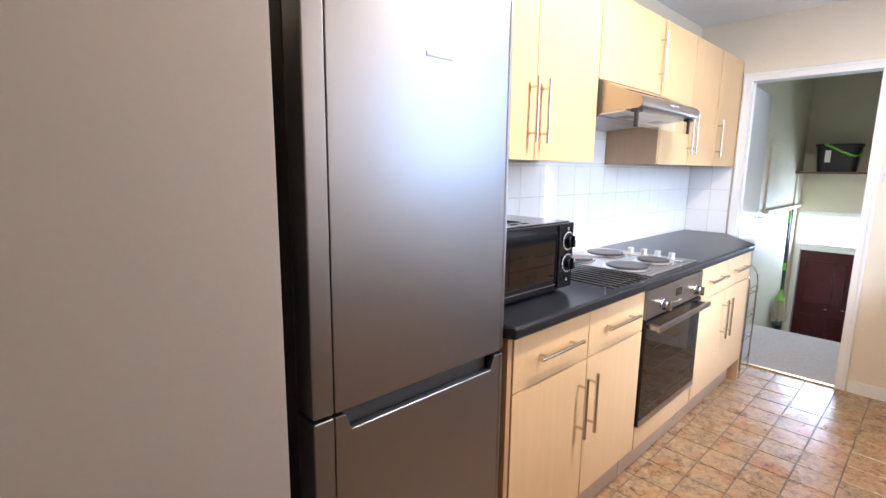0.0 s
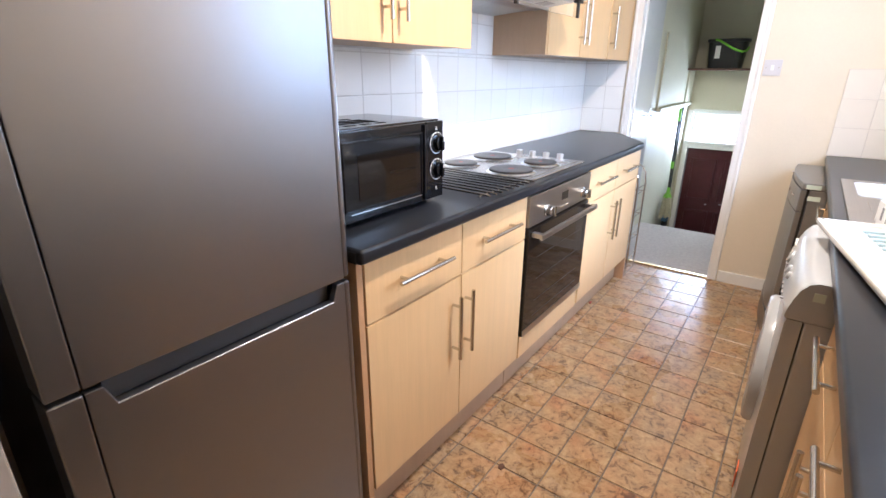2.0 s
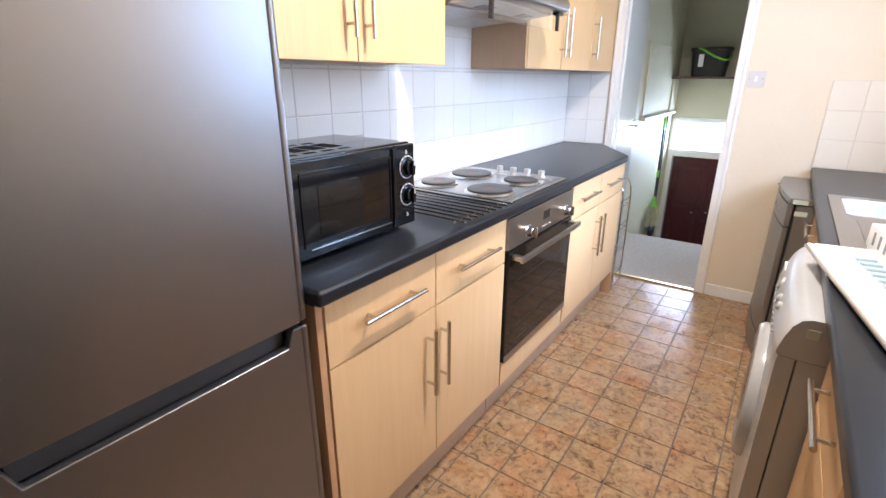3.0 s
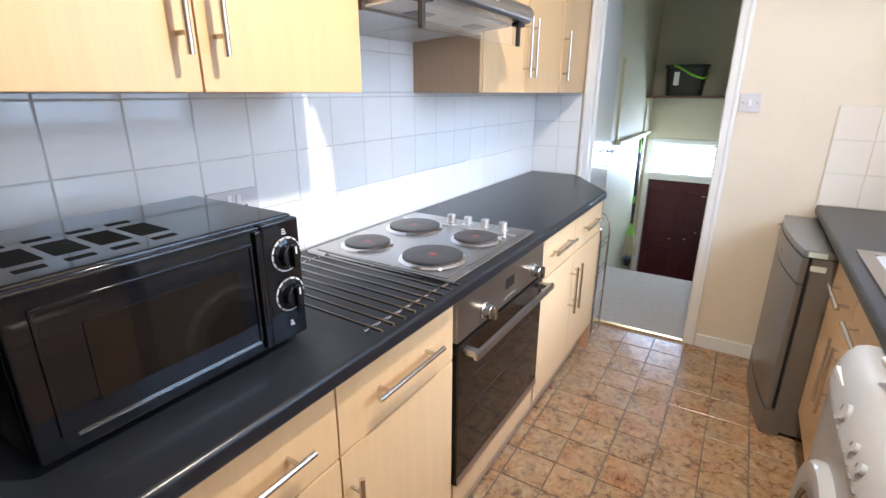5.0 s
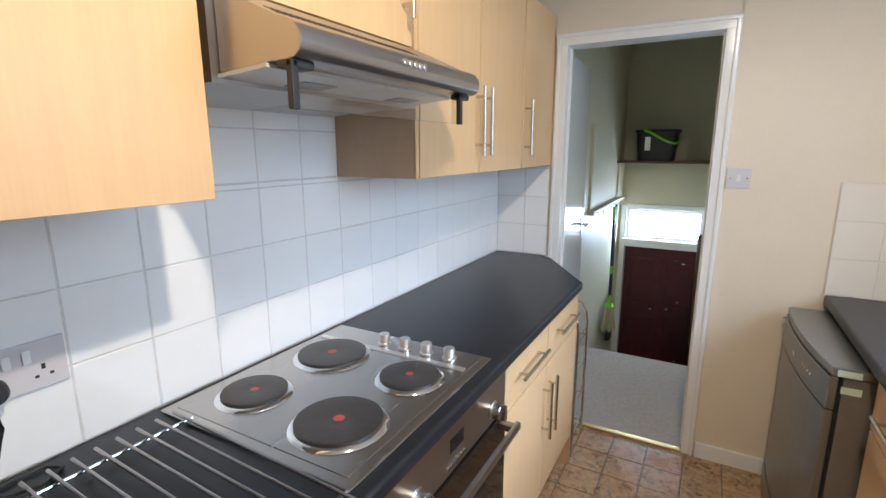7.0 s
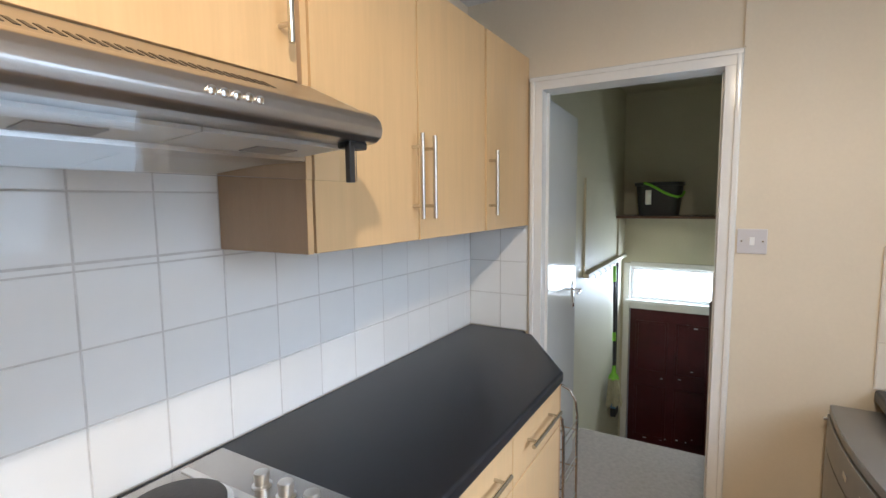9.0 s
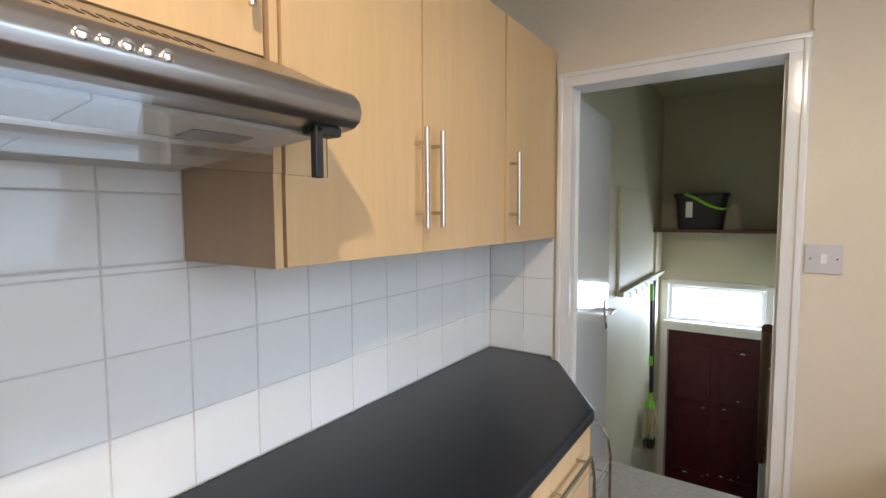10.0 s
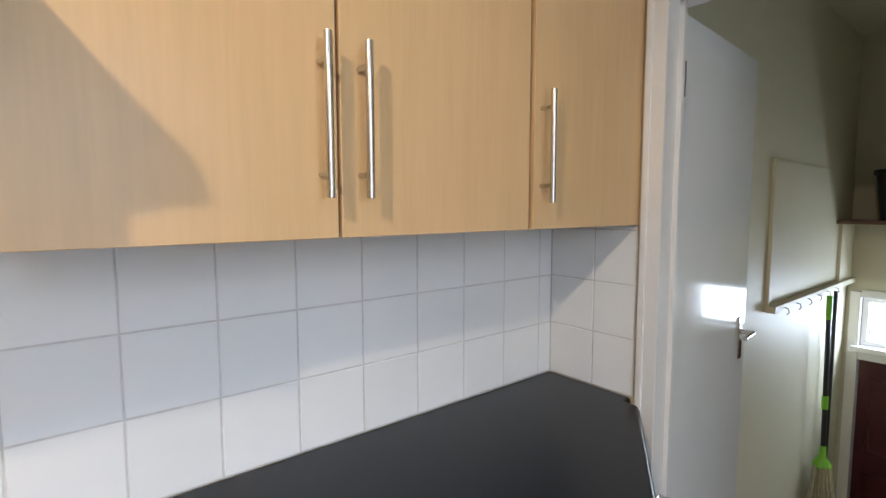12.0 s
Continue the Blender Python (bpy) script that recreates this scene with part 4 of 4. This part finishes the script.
rk2 = thing("dish_rack", (1.80, -0.28, RW), "white plastic slotted dish rack on the draining tray", "dish rack")
w = bmesh.new()
prism(w, [(1.60, -0.44), (2.08, -0.44), (2.10, -0.42), (2.10, -0.15), (2.08, -0.13), (1.60, -0.13), (1.58, -0.15), (1.58, -0.42)], "z", RW + 0.0165, RW + 0.022)
for q in ((1.58, 1.592, -0.44, -0.13), (2.088, 2.10, -0.44, -0.13), (1.592, 2.088, -0.44, -0.428), (1.592, 2.088, -0.142, -0.13)):
    box(w, *q, RW + 0.020, RW + 0.085, bevel=0.004)
part("basket", w, M_WPLAST, rk2)
for i in range(11):
    part("slot", B(1.625 + i * 0.042, 1.637 + i * 0.042, -0.1306, -0.1290, RW + 0.034, RW + 0.070), M_GREY, rk2, "dark slot")
for i in range(5):
    part("slot", B(1.5792, 1.5806, -0.405 + i * 0.056, -0.392 + i * 0.056, RW + 0.034, RW + 0.070), M_GREY, rk2, "dark slot")

# both stand askew on the worktop
turn = Matrix.Translation((1.90, 0.02, 0)) @ Matrix.Rotation(radians(10.6), 4, "Z") @ Matrix.Translation((-1.90, -0.02, 0))
for o in (ty, rk2):
    o.matrix_basis = turn @ o.matrix_basis

solid("peg", B(2.890, 2.915, 0.960, 0.970, 0.0, 0.012, bevel=0.003), M_RED, "small red plastic peg on the floor", "peg")
sc = bmesh.new()
prism(sc, [(1.430, 0.742), (1.452, 0.738), (1.462, 0.752), (1.448, 0.762), (1.434, 0.757)], "z", 0.0, 0.004, bevel=0.001)
solid("leaf_scrap", sc, M_BROWN, "small dark dry leaf scrap on the floor", "scrap")

# ---- kitchen window ----
wn1 = thing("window_1", (2.42, SOUTH - 0.1, WZ0), "white framed kitchen window over the sink", "window", kind="structure")
yf0, yf1 = SOUTH - 0.16, SOUTH - 0.10
for a in ((WX0, WX1, WZ0, WZ0 + 0.06), (WX0, WX1, WZ1 - 0.06, WZ1), (WX0, WX0 + 0.06, WZ0 + 0.06, WZ1 - 0.06), (WX1 - 0.06, WX1, WZ0 + 0.06, WZ1 - 0.06), (2.41, 2.47, WZ0 + 0.06, WZ1 - 0.06), (WX0 + 0.06, 2.41, 1.79, 1.84), (2.47, WX1 - 0.06, 1.79, 1.84)):
    part("window_frame", B(a[0], a[1], yf0, yf1, a[2], a[3], bevel=0.004), M_WPLAST, wn1)
part("window_sill", B(WX0 - 0.03, WX1 + 0.03, SOUTH - 0.10, SOUTH + 0.03, WZ0 - 0.022, WZ0, bevel=0.004), M_WPLAST, wn1)
for a, b in ((WX0 + 0.06, 2.41), (2.47, WX1 - 0.06)):
    for z0, z1 in ((WZ0 + 0.06, 1.79), (1.84, WZ1 - 0.06)):
        p = part("pane", B(a, b, SOUTH - 0.134, SOUTH - 0.128, z0, z1), M_GLASS, wn1)
        p.visible_shadow = False

# ---- ceiling bulb ----
cl = thing("ceiling_light", (1.63, 0.29, CEIL), "small white ceiling light fitting", "ceiling light")
part("rose", lathe(bmesh.new(), pose(1.63, 0.29, CEIL - 0.03), [(0.05, 0.03), (0.05, 0.015), (0.03, 0.0)], 24), M_WPLAST, cl)
w = bmesh.new()
rings = []
for r, z in ((0.118, CEIL), (0.124, CEIL - 0.068), (0.121, CEIL - 0.068), (0.114, CEIL - 0.004)):
    rings.append([w.verts.new((1.63 + r * math.cos(math.pi * i / 24), 0.29 + r * math.sin(math.pi * i / 24), z)) for i in range(48)])
for p, q in zip(rings, rings[1:]):
    for i in range(48):
        w.faces.new((p[i], p[(i + 1) % 48], q[(i + 1) % 48], q[i]))
part("shade", w, M_WPLAST, cl, "shallow white rim")

# ---- stairwell ----
st = bmesh.new()
N, RISE, GO = 8, 0.178, 0.165
for i in range(N - 1):
    box(st, STAIR_X + i * GO - 0.012, STAIR_X + (i + 1) * GO + 0.01, ST_Y0, ST_Y1, -1.6, -(i + 1) * RISE, bevel=0.004)
box(st, STAIR_X + (N - 1) * GO - 0.02, FAR + 0.1, ST_Y0, ST_Y1, -1.6, -N * RISE)
solid("stairs", st, M_CARPET, "steep grey carpeted stairs down to the street door", "stairs", "structure")
sd = thing("door_2", (FAR + 0.05, 0.8, -1.42), "dark red panelled street door with scuffed paint", "door", kind="structure")
part("leaf", B(FAR + 0.045, FAR + 0.085, FW0 + 0.03, FW1 - 0.025, -1.42, 0.545, bevel=0.003), M_REDDOOR, sd)
for y0, y1 in ((0.52, 0.77), (0.83, 1.09)):
    for z0, z1 in ((-0.02, 0.44), (-0.62, -0.14), (-1.25, -0.75)):
        w = bmesh.new()
        for a in ((y0, y1, z0, z0 + 0.02), (y0, y1, z1 - 0.02, z1), (y0, y0 + 0.02, z0, z1), (y1 - 0.02, y1, z0, z1)):
            box(w, FAR + 0.036, FAR + 0.046, a[0], a[1], a[2], a[3], bevel=0.003)
        part("panel_moulding", w, M_REDDOOR, sd)
random.seed(5)
for i in range(12):
    y, z = random.uniform(0.60, 1.0), random.choice((0.0, -0.05, 0.02, -0.55, -0.6, -0.62, 0.42)) + random.uniform(-0.02, 0.02)
    part("paint_chip", B(FAR + 0.0435, FAR + 0.0455, y, y + random.uniform(0.008, 0.03), z, z + random.uniform(0.004, 0.012)), M_WPLAST, sd, "pale chipped paint spot")
w = bmesh.new()
for a in ((FW1 - 0.022, FW1 + 0.03, -1.42, FZ1 - 0.002), (FW0 - 0.03, FW0 + 0.028, -1.42, FZ1 - 0.002), (FW0 + 0.028, FW1 - 0.022, 0.552, 0.628)):
    box(w, FAR - 0.012, FAR + 0.10, a[0], a[1], a[2], a[3], bevel=0.004)
box(w, FAR - 0.012, FAR + 0.10, FW0 + 0.028, FW1 - 0.022, FZ1 - 0.035, FZ1 + 0.01, bevel=0.004)
box(w, FAR - 0.040, FAR + 0.02, FW0 + 0.0, FW1 + 0.01, 0.600, 0.632, bevel=0.004)
solid("street_door_frame", w, M_WHITE, "white painted frame of the street door", "door frame", "structure")
fl = thing("window_2", (FAR + 0.06, 0.8, 0.63), "bright fanlight window over the street door", "window", kind="structure")
for a in ((FW0 + 0.03, FW1 - 0.024, 0.634, 0.660), (FW0 + 0.03, FW1 - 0.024, FZ1 - 0.065, FZ1 - 0.038), (FW0 + 0.03, FW0 + 0.06, 0.66, FZ1 - 0.065), (FW1 - 0.054, FW1 - 0.024, 0.66, FZ1 - 0.065)):
    part("window_frame", B(FAR + 0.03, FAR + 0.07, a[0], a[1], a[2], a[3], bevel=0.003), M_WHITE, fl)
p = part("pane", B(FAR + 0.048, FAR + 0.053, FW0 + 0.06, FW1 - 0.054, 0.66, FZ1 - 0.065), M_GLASS, fl)
p.visible_shadow = False
solid("shelf", B(5.86, FAR, ST_Y0, ST_Y1, 1.352, 1.372, bevel=0.003), M_BROWN, "brown edged wooden shelf over the stairs", "shelf")
solid("shelf_batten", B(5.92, FAR, ST_Y1 - 0.02, ST_Y1, 1.02, 1.350), M_PALE, "painted shelf batten on the stairwell wall", "batten")
wp = thing("wall_board", (5.5, ST_Y1, 1.0), "pale painted boarding on the stairwell wall", "wall panel", kind="structure")
part("board", B(4.86, FAR, ST_Y1 - 0.004, ST_Y1, 1.035, 1.640, bevel=0.001), M_PALE, wp)
part("hook_rail", B(4.84, FAR, ST_Y1 - 0.040, ST_Y1, 1.005, 1.035, bevel=0.003), M_PALE, wp, "painted rail with hooks")
part("edge_strip", B(4.838, 4.862, ST_Y1 - 0.014, ST_Y1, 1.03, 1.64, bevel=0.002), M_PALE, wp)
for i in range(6):
    x = 4.95 + i * 0.16
    part("hook", tube(bmesh.new(), [(x, ST_Y1 - 0.038, 1.02), (x, ST_Y1 - 0.055, 1.015), (x, ST_Y1 - 0.058, 1.0), (x, ST_Y1 - 0.050, 0.99)], 0.0025, 6), M_STEEL, wp)
# bucket
bk = thing("bucket", (6.0, 0.91, 1.372), "black plastic bucket with a lime green handle", "bucket")


def tub(rings, n=40):
    """A round-cornered oblong pail: rings of (half depth, half width, height)."""
    bm = bmesh.new()
    loops = []
    for hx, hy, z in rings:
        loop = []
        for i in range(n):
            c, d = math.cos(2 * math.pi * i / n), math.sin(2 * math.pi * i / n)
            r = (abs(c) ** 3.6 + abs(d) ** 3.6) ** (-1 / 3.6)
            loop.append(bm.verts.new((6.01 + hx * c * r, 0.908 + hy * d * r, 1.372 + z)))
        loops.append(loop)
    for p, q in zip(loops, loops[1:]):
        for i in range(n):
            bm.faces.new((p[i], p[(i + 1) % n], q[(i + 1) % n], q[i]))
    bm.faces.new(list(reversed(loops[0])))
    bm.faces.new(loops[-1])
    return bm


part("pail", tub([(0.115, 0.145, 0.0), (0.140, 0.170, 0.236), (0.151, 0.182, 0.240), (0.152, 0.183, 0.264), (0.140, 0.170, 0.266), (0.134, 0.164, 0.245), (0.108, 0.138, 0.012)]), M_BLACKM, bk)
part("bucket_handle", tube(bmesh.new(), [(5.858, 1.005, 1.632), (5.850, 0.965, 1.618), (5.848, 0.91, 1.586), (5.850, 0.86, 1.556), (5.856, 0.81, 1.533), (5.880, 0.765, 1.520), (5.93, 0.738, 1.528), (5.98, 0.728, 1.560)], 0.010, 8), M_GREEN, bk, "lime green handle")
part("label", B(5.868, 5.886, 0.952, 0.995, 1.462, 1.575), M_WPLAST, bk, "white paper label")
# mop and broom hung on the rail
mp = thing("mop", (5.60, 1.16, 0.0), "string mop hanging from the hook rail", "mop")
part("pole", R((5.56, 1.155, 0.99), (5.60, 1.150, 0.20), 0.011, 10), M_BLACKM, mp, "dark mop pole")
part("pole_tip", R((5.56, 1.155, 1.0), (5.564, 1.1545, 0.88), 0.0135, 10), M_GREEN, mp, "lime green end cap")
part("collar", R((5.585, 1.152, 0.48), (5.589, 1.152, 0.41), 0.014, 10), M_GREEN, mp)
part("mop_socket", lathe(bmesh.new(), pose(5.60, 1.150, 0.10), [(0.042, 0.0), (0.036, 0.025), (0.018, 0.05), (0.013, 0.11)], 16), M_GREEN, mp, "lime green mop head socket")
random.seed(3)
w = bmesh.new()
for i in range(60):
    a, r = random.uniform(0, 6.283), random.uniform(0.01, 0.045)
    ln = random.uniform(0.17, 0.235)
    sx, sy = 5.60 + r * math.cos(a), min(1.195, 1.150 + r * math.sin(a) * 0.8)
    ex, ey = 5.60 + r * 1.9 * math.cos(a), min(1.200, 1.150 + r * 1.6 * math.sin(a))
    tube(w, [(sx, sy, 0.11), ((sx + ex) / 2 + random.uniform(-.006, .006), (sy + ey) / 2, 0.11 - ln * 0.5), (ex, ey, 0.11 - ln)], 0.0055, 5)
part("mop_head", w, M_MOP, mp, "olive grey cotton strands")
bm_ = thing("broom", (5.76, 1.17, -0.3), "dark broom with a blue head hanging on the wall", "broom")
part("pole", R((5.76, 1.172, 1.0), (5.765, 1.172, -0.10), 0.010, 10), M_BLACKM, bm_, "dark broom pole")
part("broom_head", B(5.70, 5.83, 1.145, 1.195, -0.19, -0.10, bevel=0.008), M_BLUE, bm_, "blue plastic head")
part("bristles", B(5.705, 5.825, 1.150, 1.190, -0.26, -0.19, bevel=0.003), M_BLACKM, bm_, "black bristles")
# handrail on the stairwell wall
hr = thing("handrail", (5.1, ST_Y0, 0.8), "worn brown wooden handrail sloping down the stairs", "handrail")
part("rail", tube(bmesh.new(), [(4.98, 0.475, 0.885), (5.02, 0.475, 0.845), (5.9, 0.475, -0.10), (6.1, 0.475, -0.315)], 0.030, 14), M_BROWN, hr)
for x in (5.2, 5.9):
    z = 0.845 - (x - 5.02) * 1.074
    part("bracket", tube(bmesh.new(), [(x, ST_Y0, z - 0.06), (x, 0.43, z - 0.06), (x, 0.475, z - 0.02)], 0.008, 8), M_STEEL, hr)

# ---- outside ----
solid("ground", B(-300, 300, -300, 300, -3.2, -3.0), M_GROUND, "grey outdoor ground", "ground", "structure")
solid("outer_slab", B(WEST - 0.4, FAR + 0.2, SOUTH - 0.3, 1.7, -3.0, -1.6), M_BRICK, "storey under the flat", "wall", "structure")
nh = thing("neighbour_house", (2.5, -9, -3.0), "brick house with a slate roof across the yard", "house")
part("wall", B(-6, 12, -13, -8, -3.0, 1.2), M_BRICK, nh)
part("roof", prism(bmesh.new(), [(-7.7, 1.15), (-10.5, 3.85), (-13.3, 1.15)], "x", -6.3, 12.3), M_SLATE, nh, "grey slate roof")

# ---- pieces: wall tiles, floor tiles ----
def plate(name, w, h, d, axis, material, bevel):
    b = bmesh.new()
    if axis == "y":
        box(b, 0, w, -d, 0, 0, h)
    elif axis == "x":
        box(b, -d, 0, 0, w, 0, h)
    else:
        box(b, 0, w, 0, h, -d, 0)
    top = [f for f in b.faces if (f.normal.y < -0.5 if axis == "y" else f.normal.x < -0.5 if axis == "x" else f.normal.z > 0.5)]
    bmesh.ops.bevel(b, geom=list({e for f in top for e in f.edges}), offset=bevel, segments=1, profile=0.5, affect='EDGES')
    return mesh_of(name, b, material, 30)


def lay(name, parent, me, at):
    o = new(name, me)
    o.parent = parent
    o.location = at
    return o


def course(cells, gap):
    return [(a + gap / 2, b - a - gap) for a, b in cells if b - a > gap * 3]


def cells(origin, pitch, lo, hi):
    k = math.floor((lo - origin) / pitch)
    out = []
    while origin + k * pitch < hi - 1e-4:
        out.append((max(lo, origin + k * pitch), min(hi, origin + (k + 1) * pitch)))
        k += 1
    return out


cache = {}


def tiled(parent, axis, plane, us, vs, material, name, gap, depth, bevel):
    for u, wu in course(us, gap):
        for v, wv in course(vs, gap):
            key = (name, axis, round(wu, 4), round(wv, 4))
            if key not in cache:
                cache[key] = plate(name, wu, wv, depth, axis, material, bevel)
            at = (u, plane, v) if axis == "y" else (plane, u, v) if axis == "x" else (u, v, plane)
            lay("tile", parent, cache[key], at)


tn = thing("tiled_splashback", (0.98, NORTH, WT), "square white glazed wall tiles over the worktop", "wall tiles", kind="structure")
tn.matrix_basis = Matrix()
tiled(tn, "y", NORTH - 0.0045, cells(TX0, TP, 0.972, EAST - 0.008), [(WT + 0.001, 1.084)] + cells(1.084, TQ, 1.084, 1.395), M_TILE, "tile", 0.0026, 0.0045, 0.0016)
tiled(tn, "y", NORTH - 0.0045, cells(TX0, TP, 1.850, 2.475), [(1.3965, 1.529), (1.529, 1.600)], M_TILE, "tile", 0.0026, 0.0045, 0.0016)
tiled(tn, "x", EAST - 0.0045, cells(NORTH - 0.0095 - TP, TP, 1.188, NORTH - 0.0095), [(WT + 0.001, 1.084)] + cells(1.084, TQ, 1.084, 1.395), M_TILE, "tile", 0.0026, 0.0045, 0.0016)
ts = thing("tiled_splashback", (3.0, SOUTH, RW), "square cream-white wall tiles round the sink", "wall tiles", kind="structure")
ts.matrix_basis = Matrix()
tiled(ts, "x", EAST - 0.0045, cells(0.006 - TP * 5, TP, SOUTH + 0.010, 0.006), cells(RW + 0.001, 0.1535, RW + 0.001, 1.346), M_TILE2, "tile_b", 0.0026, 0.0045, 0.0016)
tiled(ts, "y", SOUTH + 0.010, cells(TX0, TP, 0.45, EAST - 0.010), [(RW + 0.001, RW + 0.105), (RW + 0.105, 1.075)], M_TILE2, "tile_b", 0.0026, 0.0045, 0.0016)
fl_ = bpy.data.objects["floor"]
tiled(fl_, "z", 0.0, cells(1.612, 0.1630, 0.30, EAST - 0.002), cells(0.775, 0.1630, -0.10, 1.06), M_LINO, "tile", 0.0050, 0.0032, 0.0016)
tiled(fl_, "z", 0.0, cells(1.612, 0.1630, WEST, 0.30), cells(0.775, 0.1630, SOUTH, 0.925), M_LINO, "tile", 0.0050, 0.0032, 0.0016)
